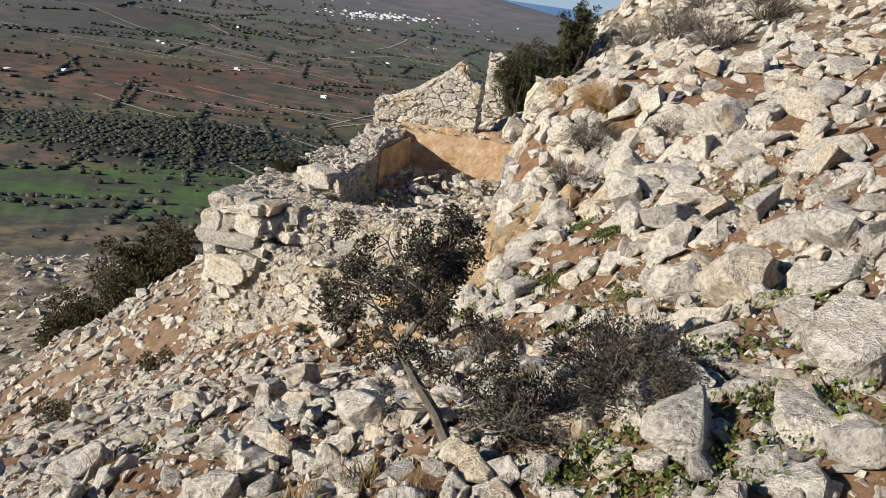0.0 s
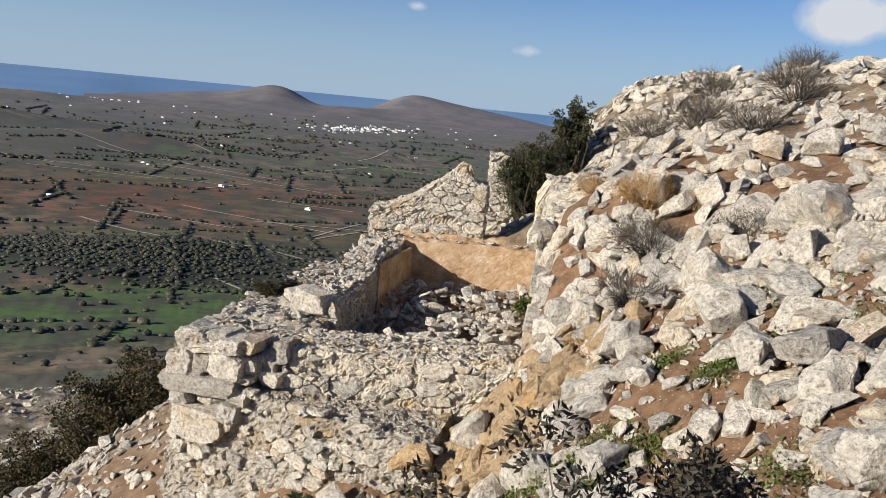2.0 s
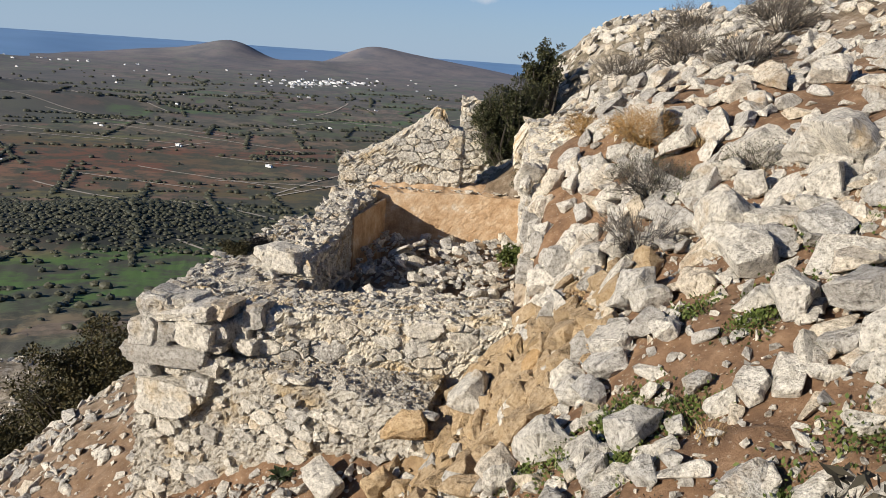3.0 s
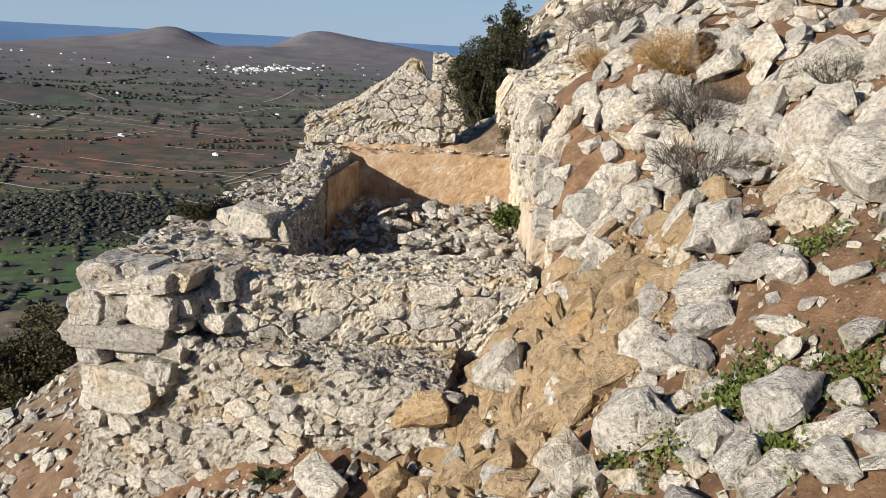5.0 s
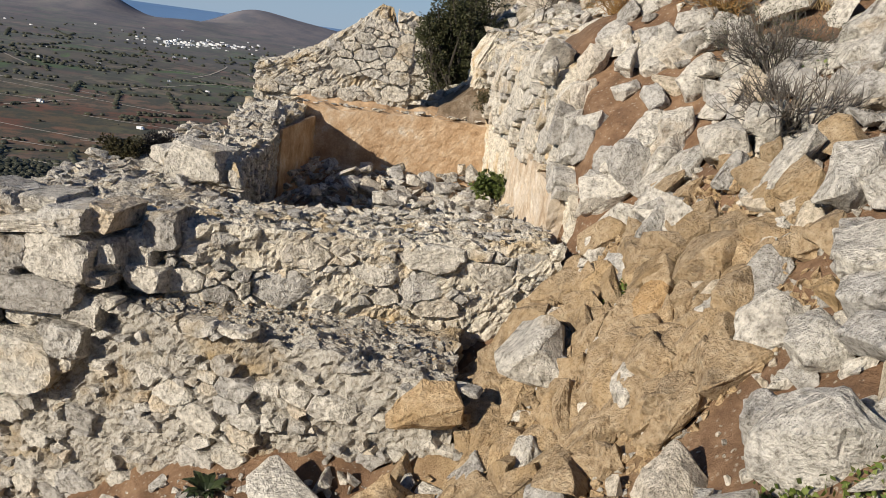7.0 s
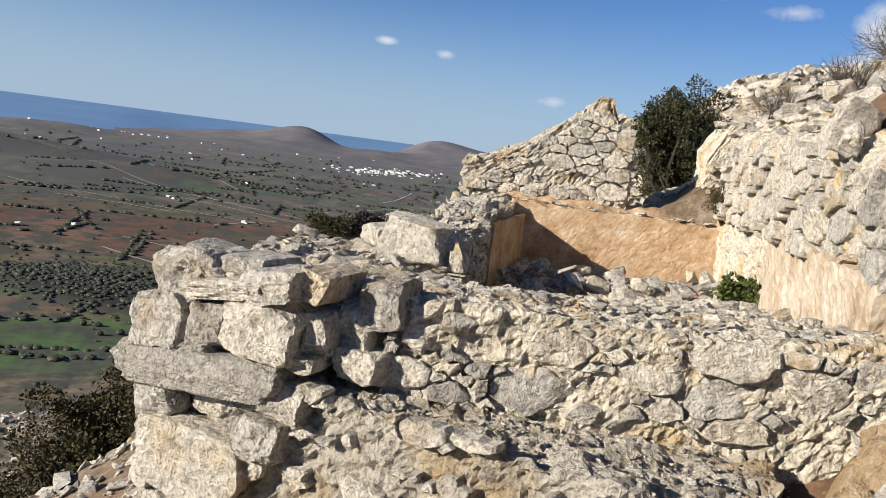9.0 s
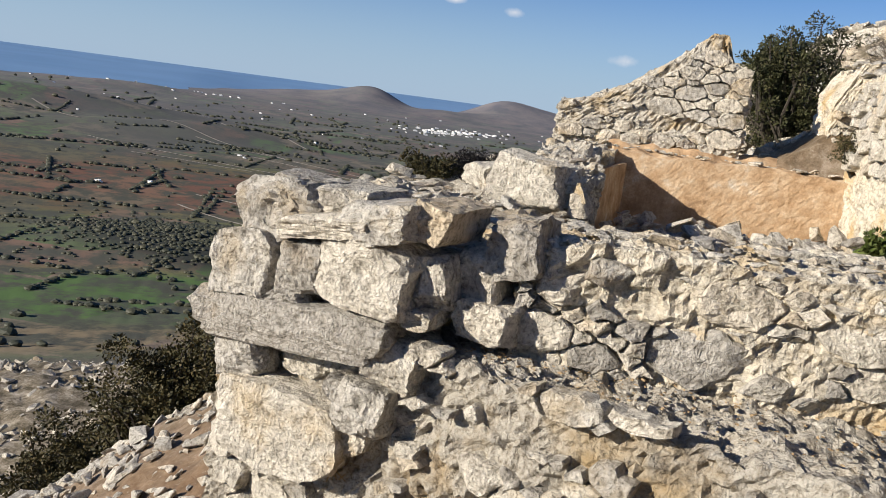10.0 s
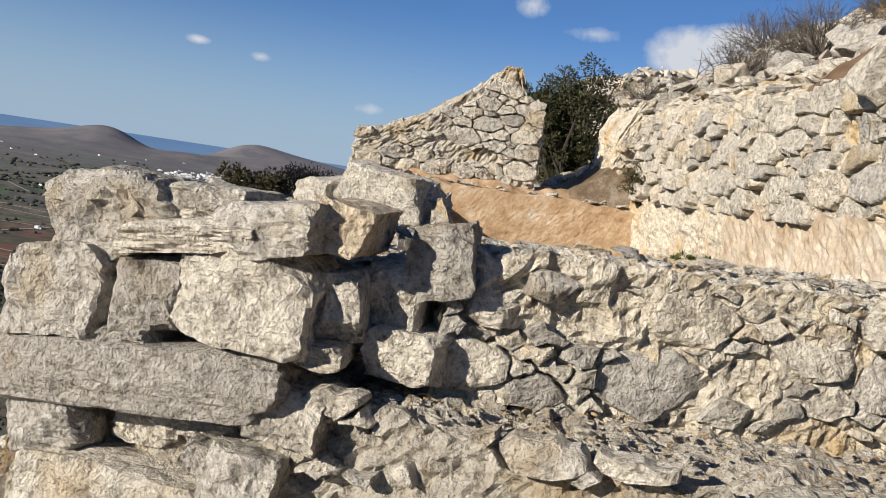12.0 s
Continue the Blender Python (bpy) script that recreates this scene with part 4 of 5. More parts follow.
wall_right = wall("wall_right", rough_solid("wall_right", ((0.55, 12.5), (1.7, 12.2), (2.4, 19.2), (1.42, 19.2)), -2.6, right_top, MORTAR, 0.05, 0.03), "uphill retaining wall of large grey limestone blocks")
lay_stones(wall_right, (0.51, 12.5, -1.40), (0.130, 1, 0), (0.03, 0, 1), (-1, 0.130, 0), 6.6, 0.98, 0.22, 0.08, 51, keep=lambda u, v: -1.40 + v < right_top(0.6 + 0.13 * u, 12.5 + u) - 0.04, proud=0.05, gap=0.009)
wall_corner = wall("wall_corner", rough_solid("wall_corner", ((1.20, 19.3), (2.25, 19.2), (2.4, 20.2), (1.28, 20.2)), -2.4,
                                              lambda x, y: float(np.interp(x, (1.19, 1.45, 2.2), (-0.74, -0.22, -0.06))) + top_noise(x, y, 0.07), MORTAR, 0.036, 0.03), "broken rubble wall end beside the gap")
lay_stones(wall_corner, (1.22, 19.26, -1.5), (1, -0.09, 0), (0, 0, 1), (0, -1, 0), 1.05, 1.25, 0.14, 0.055, 61, keep=lambda u, v: v < 0.75 + 0.45 * u, proud=0.06, gap=0.014)
wall_far = wall("wall_far", rough_solid("wall_far", ((0.40, 23.0), (1.30, 23.0), (1.35, 23.8), (0.5, 23.8)), -3.0,
                                        lambda x, y: -0.06 - 0.25 * max(0.0, x - 0.65) + top_noise(x, y, 0.10), MORTAR, 0.08, 0.05), "further stump of rubble wall")
lay_stones(wall_far, (0.38, 22.96, -1.6), (1, 0, 0), (0, 0, 1), (0, -1, 0), 0.9, 1.65, 0.15, 0.07, 62, keep=lambda u, v: v < 1.45 - 0.25 * max(0.0, u - 0.27), proud=0.04, gap=0.008)


def joined(name, spots, pool, label, category, mat=None):
    """Many small stones joined into one mesh; spots are poses."""
    base = []
    for me in pool:
        co = np.empty(len(me.vertices) * 3)
        me.vertices.foreach_get("co", co)
        base.append((co.reshape(-1, 3), [tuple(p.vertices) for p in me.polygons]))
    verts, faces, n = [], [], 0
    for k, m in enumerate(spots):
        co, fs = base[k % len(base)]
        a = np.array(m)
        verts.append(co @ a[:3, :3].T + a[:3, 3])
        faces.extend(tuple(i + n for i in f) for f in fs)
        n += len(co)
    me = bpy.data.meshes.new(name)
    me.from_pydata(np.vstack(verts).tolist(), [], faces)
    me.materials.append(mat or LIME_LOOSE)
    me.update()
    return tagged(new(name, me), label, category, kind="stuff")


def on_top(seed, count, corners, top, lo, hi):
    """Poses for stones strewn over a wall head."""
    rnd = random.Random(seed)
    c = [Vector((*p, 0)) for p in corners]
    out = []
    for _ in range(count):
        u, v = rnd.random(), rnd.random()
        p = (c[0] * (1 - u) + c[1] * u) * (1 - v) + (c[3] * (1 - u) + c[2] * u) * v
        s = rnd.uniform(lo, hi) * (0.6 + 0.8 * rnd.random() ** 3)
        out.append(Matrix.Translation((p.x, p.y, top(p.x, p.y) + s * 0.12)) @ pose(0, 0, 0, rnd.uniform(-12, 12), rnd.uniform(-12, 12), rnd.uniform(0, 360)) @ Matrix.Diagonal((s, s * 0.8, s * 0.55, 1)))
    return out


def blocked(x, y):
    """Whether a place is taken up by the ruin."""
    if 13.0 < y < 20.2 and room_left(y) - 1.6 < x < room_right(y) + 0.45:
        return True
    side = (x - OUT_A.x) * OUT_N.x + (y - OUT_A.y) * OUT_N.y
    return (side < 0.12 and y < 13.2 and -3.6 < x < -0.35) or (12.05 < y < 13.2 and -0.5 < x < 0.45)


tops = on_top(1, 420, ((-3.3, 12.85), (-2.0, 12.5), (-1.7, 16.9), (-2.5, 16.9)), lambda x, y: -1.76 + 0.02 * (y - 13), 0.05, 0.16)
tops += on_top(2, 380, ((-2.4, 12.35), (0.4, 12.3), (0.5, 13.1), (-2.4, 13.2)), lambda x, y: FRONT_TOP(x) - 0.10 * max(0.0, y - 12.6), 0.04, 0.13)
tops += on_top(3, 200, ((-2.4, 12.15), (-0.5, 11.3), (-0.4, 12.1), (-2.3, 12.25)), lambda x, y: -2.12, 0.02, 0.07)
tops += on_top(4, 200, ((-1.9, 19.0), (1.3, 18.95), (1.3, 19.5), (-1.4, 19.4)), lambda x, y: -1.5, 0.07, 0.17)
tops += on_top(5, 60, ((-2.1, 17.1), (-1.6, 17.1), (-1.25, 19.3), (-1.9, 19.3)), lambda x, y: -1.6, 0.06, 0.18)
tops += on_top(6, 160, ((0.75, 12.6), (1.8, 12.4), (2.3, 19.1), (1.4, 19.1)), right_top, 0.10, 0.34)
tops += on_top(7, 40, ((1.35, 19.3), (2.2, 19.3), (2.3, 20), (1.4, 20)), lambda x, y: -0.2, 0.1, 0.25)
tops += on_top(8, 30, ((-2.15, 14.1), (-1.85, 14.05), (-1.65, 15.6), (-2.0, 15.7)), lambda x, y: -1.52, 0.05, 0.16)
joined("rubble_on_walls", tops, CHUNKS, "loose pale stones lying on the wall heads", "rubble")
dirt = on_top(9, 260, ((-2.3, 12.2), (-0.5, 11.35), (-0.4, 12.15), (-2.2, 12.27)), lambda x, y: -2.10, 0.012, 0.03)
joined("grit_on_ledge", dirt, PEBBLES, "dark grit and soil lying on the ledge", "grit", EARTHY_STONE)

# rubble filling the room
rnd = random.Random(77)
room_stones = []
for k in range(75):
    y = rnd.uniform(13.4, 18.6)
    x = rnd.uniform(room_left(y) + 0.15, room_right(y) - 0.12)
    s = rnd.uniform(0.16, 0.36)
    lift = 0.40 * math.exp(-((x - 0.4) ** 2 + (y - 14.4) ** 2) / 2.2) + 0.28 * rnd.random()
    ob = new("rubble_stone", rnd.choice(MEDIUM))
    ob.matrix_basis = resting(x, y, (s, s * 0.85, s * 0.8), 0.1, 25, rnd, z=-2.38 + lift)
    tagged(ob, "grey fallen building stone inside the roofless room", "rock", "fallen stones in the room")
small = []
for k in range(700):
    y = rnd.uniform(13.3, 18.8)
    x = rnd.uniform(room_left(y), room_right(y))
    s = rnd.uniform(0.06, 0.20)
    lift = 0.42 * math.exp(-((x - 0.4) ** 2 + (y - 14.4) ** 2) / 2.2) + 0.16 * rnd.random()
    small.append(resting(x, y, (s, s * 0.8, s * 0.7), 0.1, 30, rnd, z=-2.40 + lift))
joined("room_rubble", small, CHUNKS, "small broken stones covering the room floor", "rubble")


# boulders heaped over the near end of the uphill wall
heap = random.Random(58)
for k in range(46):
    x, y = heap.uniform(0.62, 1.85), heap.uniform(12.3, 14.3)
    w = heap.uniform(0.20, 0.46)
    boulder(x, y, w, w * heap.uniform(0.5, 0.8), label="grey-white boulder heaped over the broken wall end", z=max(right_top(x, y), gz(x, y)) - 0.05)


# ---- loose stones on the slope ----
def stony(x, y):
    """How thickly stones lie at a place, 0 to 1."""
    d = 1.0
    d *= 1 - 0.72 * math.exp(-((x - 1.15) ** 2 / 0.35 + (y - 9.2) ** 2 / 1.2))
    d *= 1 - 0.6 * math.exp(-((x - 1.5) ** 2 / 0.3 + (y - 10.25) ** 2 / 0.5))
    d *= 1 - 0.55 * math.exp(-((x - 1.5) ** 2 / 0.5 + (y - 6.25) ** 2 / 0.7))
    d *= 1 - 0.6 * math.exp(-((x - 0.2) ** 2 / 0.6 + (y - 10.9) ** 2 / 0.4))
    d *= 0.85 + 0.5 * noise.noise(Vector((x * 0.8, y * 0.8, 9)))
    return d


def strewn(seed, count, x0, x1, y0, y1, lo, hi, power=2.0, sink=0.16, lean=28):
    rnd = random.Random(seed)
    out, tries = [], 0
    while len(out) < count and tries < count * 12:
        tries += 1
        x, y = rnd.uniform(x0, x1), rnd.uniform(y0, y1)
        if blocked(x, y) or rnd.random() > stony(x, y) or (13 < y < 19.2 and room_left(y) < x < room_right(y) + 0.5):
            continue
        s = lo + (hi - lo) * rnd.random() ** power
        out.append(resting(x, y, (s * rnd.uniform(0.85, 1.25), s * rnd.uniform(0.65, 1.0), s * rnd.uniform(0.55, 0.95)), sink, lean, rnd))
    return out


def stones(poses, label, group):
    for k, m in enumerate(poses):
        ob = new("rock", MEDIUM[(k * 7) % len(MEDIUM)])
        ob.matrix_basis = m
        tagged(ob, label, "rock", group)


stones(strewn(11, 70, 1.7, 4.0, 6.0, 13.0, 0.20, 0.52, 1.3, 0.10), "white angular limestone rock among many on the slope", "rocks on the uphill slope")
stones(strewn(12, 75, -3.0, 2.4, 4.0, 9.6, 0.16, 0.36, 1.6, 0.10), "pale broken limestone rock in loose rubble", "rocks on the rubble slope")
stones(strewn(13, 20, -6.5, -3.9, 8.0, 15.0, 0.18, 0.42, 1.6, 0.10), "pale limestone rock on the steep scree", "rocks below the wall")
joined("larger_rocks", strewn(15, 130, 1.7, 5.5, 9.0, 20.0, 0.22, 0.60, 1.3, 0.10) + strewn(16, 90, -3.5, 2.4, 5.2, 11.0, 0.16, 0.36, 1.6, 0.10) + strewn(17, 60, -9.0, -3.9, 9.0, 19.0, 0.18, 0.42, 1.6, 0.10),
       CHUNKS, "larger white rocks scattered over the slope", "rubble")
BITS = [rock_mesh("bit", 150 + k, LIME_LOOSE, 11, -1, 0.6) for k in range(12)]
joined("loose_stones_uphill", strewn(21, 2600, 0.6, 8.5, 3.0, 24.0, 0.10, 0.44, 1.9), BITS, "thick litter of white limestone rubble", "rubble")
joined("loose_stones_near", strewn(22, 4400, -5.0, 3.2, 2.6, 12.0, 0.06, 0.28, 2.0), BITS, "loose pale stones on brown earth", "rubble")
joined("loose_stones_below", strewn(23, 3800, -11.0, -3.4, 6.0, 22.0, 0.06, 0.30, 2.0), BITS, "scree of pale stones below the wall", "scree")
joined("loose_stones_mound", strewn(24, 2600, 3.0, 19.0, 21.0, 38.0, 0.18, 0.66, 1.6), BITS, "mound of tumbled white stones", "rubble")
joined("scree_far", strewn(25, 4200, -34.0, -5.0, 16.0, 58.0, 0.15, 0.60, 1.8), PEBBLES, "pale scree on the hillside", "scree")
joined("gravel", strewn(26, 15000, -3.5, 3.2, 3.4, 12.3, 0.02, 0.095, 1.8, 0.05, 60), PEBBLES, "small chips of stone on the soil", "gravel")
joined("gravel_bank", strewn(27, 2600, -0.8, 0.9, 10.0, 12.1, 0.02, 0.09, 1.5, 0.05, 60), PEBBLES, "ochre chips and clods on the cut bank", "gravel", EARTHY_STONE)
stones(strewn(14, 26, 0.5, 1.7, 10.6, 12.4, 0.20, 0.48, 1.1, 0.02), "pale limestone rock tumbled against the wall end", "rocks beside the wall end")
clods = random.Random(31)
for k in range(26):
    boulder(clods.gauss(0.15, 0.32), clods.gauss(10.75, 0.30), clods.uniform(0.16, 0.34), clods.uniform(0.10, 0.20), k % 3 != 0)
bank = []
for k in range(420):
    x, y = clods.gauss(0.15, 0.40), clods.gauss(11.0, 0.46)
    if blocked(x, y):
        continue
    s = 0.07 + 0.30 * clods.random() ** 1.8
    bank.append(resting(x, y, (s * 1.2, s, s * 0.9), 0.02, 35, clods))
joined("bedrock_bank", bank, [rock_mesh("clod", 170 + k, EARTHY_STONE, 12, 1, 0.7) for k in range(8)], "broken ochre bedrock of the cut bank", "bedrock", EARTHY_STONE)


# ---- plants ----
class Twigs:
    """Gathers tapered twigs and leaves into one mesh."""

    def __init__(self):
        self.verts, self.faces, self.tips = [], [], []

    def stick(self, p, q, r0, r1, sides=4):
        d = (q - p).normalized()
        a = d.orthogonal().normalized()
        b = d.cross(a)
        n = len(self.verts)
        for c, r in ((p, r0), (q, r1)):
            for k in range(sides):
                t = 2 * math.pi * k / sides
                self.verts.append(c + a * (r * math.cos(t)) + b * (r * math.sin(t)))
        for k in range(sides):
            self.faces.append((n + k, n + (k + 1) % sides, n + sides + (k + 1) % sides, n + sides + k))

    def leaf(self, p, way, side, length, width):
        n = len(self.verts)
        mid_p = p + way * (length * 0.5)
        self.verts += [p, mid_p + side * (width / 2), p + way * length, mid_p - side * (width / 2)]
        self.faces.append((n, n + 1, n + 2, n + 3))

    def grow(self, rnd, p, way, length, r, depth, spread=0.7, bend=0.35, up=0.1, sides=4, fork=(2, 3)):
        steps = 3
        for s in range(steps):
            way = (way + Vector((rnd.gauss(0, bend), rnd.gauss(0, bend), rnd.gauss(0, bend) + up)) * 0.5).normalized()
            q = p + way * (length / steps)
            self.stick(p, q, r * (1 - 0.2 * s), r * (1 - 0.2 * (s + 1)), sides)
            p = q
        if depth == 0:
            self.tips.append((p, way))
            return
        for _ in range(rnd.randint(*fork)):
            w = (way + Vector((rnd.gauss(0, spread), rnd.gauss(0, spread), rnd.gauss(0, spread) + up))).normalized()
            self.grow(rnd, p, w, length * rnd.uniform(0.55, 0.85), r * 0.55, depth - 1, spread, bend, up, max(3, sides - 1), fork)

    def mesh(self, name, mat):
        return mesh_of(name, self.verts, self.faces, mat)


def empty(name, x, y, z, label, category, group=""):
    ob = new(name)
    ob.location = (x, y, z)
    ob.empty_display_size = 0.1
    return tagged(ob, label, category, group)


def leafy(name, x, y, z, rx, ry, h, label, category, mat, bark, seed, clumps=60, leaves=45, size=0.05, wind=0.0, gaps=0.25, trunk=True):
    """An evergreen bush: limbs that reach into an uneven crown made of many clumps of small leaves."""
    rnd = random.Random(seed)
    ob = empty(name, x, y, z, label, category)
    crown, limbs = Twigs(), Twigs()
    off = Vector((seed, seed * 2, 0))
    for k in range(clumps):
        d = any_way(rnd)
        f = rnd.random() ** 0.45
        c = Vector((d.x * rx * f, d.y * ry * f, h * 0.52 + d.z * h * 0.47 * f))
        c *= 1 + 0.35 * noise.noise(d * 1.7 + off)
        c.x += wind * max(0.0, c.z) ** 1.3
        if noise.noise(c * 2.5 + off) < -0.35 + gaps * 0.2:
            continue
        if k % 4 == 0 and trunk:
            root = Vector((rnd.uniform(-0.05, 0.05) * rx, 0, -0.05))
            knee = root * 0.4 + c * 0.5 + any_way(rnd) * 0.08 * h
            r = 0.022 * h
            limbs.stick(root, knee, r, r * 0.55, 5)
            limbs.stick(knee, c, r * 0.55, r * 0.2, 4)
        rad = rnd.uniform(0.10, 0.24) * min(rx, h)
        for _ in range(leaves):
            o = any_way(rnd) * rad * rnd.random() ** 0.4
            o.z *= 0.75
            w = (o.normalized() + any_way(rnd) * 0.7 + Vector((0, 0, 0.25))).normalized()
            s = size * rnd.uniform(0.6, 1.3)
            crown.leaf(c + o, w, w.orthogonal().normalized() if rnd.random() < 0.5 else w.cross(any_way(rnd)).normalized(), s, s * 0.55)
    part("crown", crown.mesh("crown", mat), ob)
    if limbs.verts:
        part("trunk", limbs.mesh("trunk", bark), ob, "dark crooked stems")
    return ob


def twiggy(name, x, y, r, h, label, mat, seed, stems=70, thin=0.004, leafmat=None, category="shrub", z=None, group="", leaf_n=4, flop=0.9):
    """A low thorny cushion of many forking twigs."""
    rnd = random.Random(seed)
    zz = gz(x, y) - 0.03 if z is None else z
    ob = empty(name, x, y, zz, label, category, group)
    t, lf = Twigs(), Twigs()
    for _ in range(stems):
        d = Vector((rnd.gauss(0, flop), rnd.gauss(0, flop), rnd.uniform(0.5, 1.3))).normalized()
        ln = math.hypot(d.x * r, d.y * r) * 0.62 + d.z * h * 0.42
        base = Vector((rnd.gauss(0, 0.12) * r, rnd.gauss(0, 0.12) * r, 0))
        t.grow(rnd, base, d, ln, thin * 1.6, 2, 0.55, 0.25, 0.05, 3, (2, 3))
    for p, w in t.tips:
        for _ in range(leaf_n if leafmat else 0):
            q = p + any_way(rnd) * 0.03
            v = (w + any_way(rnd)).normalized()
            lf.leaf(q, v, v.orthogonal().normalized(), rnd.uniform(0.012, 0.03), 0.008)
    part("branching", t.mesh("branching", mat), ob)
    if leafmat and lf.verts:
        part("foliage", lf.mesh("foliage", leafmat), ob)
    return ob


def tuft(name, x, y, r, h, label, mat, seed, blades=120, wide=0.006, category="grass", z=None, group=""):
    """Grass blades in a tuft."""
    rnd = random.Random(seed)
    zz = gz(x, y) - 0.02 if z is None else z
    t = Twigs()
    for _ in range(blades):
        p = Vector((rnd.gauss(0, 0.4) * r, rnd.gauss(0, 0.4) * r, 0))
        w = Vector((rnd.gauss(0, 0.5), rnd.gauss(0, 0.5), 1)).normalized()
        ln = h * rnd.uniform(0.4, 1.1)
        q = p + w * ln * 0.6
        w2 = (w + Vector((rnd.gauss(0, 0.5), rnd.gauss(0, 0.5), -0.2))).normalized()
        side = w.cross(any_way(rnd)).normalized() * wide
        n = len(t.verts)
        t.verts += [p - side, p + side, q + side * 0.8, q - side * 0.8, q + w2 * ln * 0.5]
        t.faces += [(n, n + 1, n + 2, n + 3), (n + 3, n + 2, n + 4)]
    ob = new(name, t.mesh(name, mat))
    ob.location = (x, y, zz)
    return tagged(ob, label, category, group, "stuff")


def weeds(x, y, r, seed, n=420, h=0.07, z=None):
    """A patch of low green leaves between the stones."""
    rnd = random.Random(seed)
    t = Twigs()
    z0 = gz(x, y) if z is None else z
    for _ in range(n):
        px, py = rnd.gauss(0, 0.5) * r, rnd.gauss(0, 0.5) * r
        pz = (gz(x + px, y + py) - z0 if z is None else 0.0) + rnd.uniform(0.0, h)
        w = (any_way(rnd) + Vector((0, 0, 0.8))).normalized()
        s = rnd.uniform(0.015, 0.038)
        t.leaf(Vector((px, py, pz)), w, w.cross(any_way(rnd)).normalized(), s, s * 0.6)
    ob = new("weed", t.mesh("weed", GREEN_LEAF))
    ob.location = (x, y, z0)
    return tagged(ob, "patch of low green weeds between stones", "weed", "green weeds on the slope", "stuff")


# twisted half-dead shrub beside the start of the walk
def old_shrub():
    rnd = random.Random(8)
    x, y = 0.12, 5.15
    ob = empty("twisted_shrub", x, y, gz(x, y) - 0.04, "gnarled half-dead shrub with a bare twisted trunk", "shrub")
    trunk, lf = Twigs(), Twigs()
    spine = [Vector(v) for v in ((0.04, 0, 0.0), (-0.08, 0.0, 0.06), (-0.16, 0.02, 0.20), (-0.26, 0.03, 0.33), (-0.35, 0.04, 0.47), (-0.28, 0.05, 0.61), (-0.26, 0.05, 0.74))]
    for k in range(len(spine) - 1):
        r = 0.032 - 0.0035 * k
        trunk.stick(spine[k], spine[k + 1], r, r - 0.0035, 7)
    for base, way, ln in ((spine[4], (-0.9, 0.1, 0.25), 0.22), (spine[5], (0.5, 0.2, 0.8), 0.20), (spine[6], (-0.4, -0.2, 0.7), 0.18), (spine[6], (0.3, 0.1, 0.6), 0.18), (spine[3], (0.8, 0.1, 0.45), 0.22),
                          (spine[4], (0.7, -0.2, 0.6), 0.24), (spine[6], (-0.8, 0.2, 0.2), 0.20), (spine[5], (-0.6, -0.3, 0.5), 0.2), (spine[1], (0.6, -0.2, 0.3), 0.3), (spine[2], (-0.9, -0.2, 0.1), 0.16)):
        trunk.grow(rnd, base, Vector(way).normalized(), ln * 0.78, 0.012, 4, 0.75, 0.45, 0.0, 4, (2, 3))
    for p, w in trunk.tips:
        if p.z < 0.50 and rnd.random() < 0.9:
            continue
        for _ in range(64):
            q = p + any_way(rnd) * 0.03
            v = (w + any_way(rnd) * 1.2).normalized()
            lf.leaf(q, v, v.orthogonal().normalized(), rnd.uniform(0.012, 0.026), 0.007)
    part("trunk", trunk.mesh("trunk", BARK), ob, "bare weathered grey trunk and branches")
    part("foliage", lf.mesh("foliage", DRY_LEAF), ob)


old_shrub()
twiggy("thorn_shrub", 0.80, 5.3, 0.22, 0.31, "dark dry thorny cushion shrub among rocks", GREY_TWIG, 4, 130, 0.0042, DRY_LEAF, leaf_n=5)
twiggy("thorn_shrub", 0.38, 5.22, 0.20, 0.20, "dry brown tangled shrub at the trunk's foot", GREY_TWIG, 5, 90, 0.004, DRY_LEAF, leaf_n=4)
twiggy("thorn_shrub", 0.44, 7.72, 0.20, 0.16, "low grey thorny cushion on bare earth", GREY_TWIG, 6, 70, 0.004, DRY_LEAF)
twiggy("spiky_shrub", 1.26, 11.44, 0.26, 0.30, "dark spiky dead shrub behind a boulder", GREY_TWIG, 7, 80, 0.006, None, flop=1.1)
twiggy("cushion_shrub", 1.67, 12.39, 0.34, 0.30, "grey-green thorny cushion shrub between rocks", GREY_TWIG, 9, 130, 0.004, OLIVE_LEAF, leaf_n=2)
twiggy("cushion_shrub", 2.42, 11.89, 0.24, 0.20, "grey-green thorny cushion shrub between rocks", GREY_TWIG, 10, 80, 0.004, OLIVE_LEAF, leaf_n=2)
twiggy("rusty_shrub", 1.80, 13.45, 0.34, 0.22, "rusty orange dried cushion plant", RUST, 11, 120, 0.004, RUST, leaf_n=4)
twiggy("rusty_shrub", 1.42, 14.70, 0.22, 0.16, "rusty orange dried cushion plant", RUST, 12, 70, 0.004, RUST, leaf_n=4)
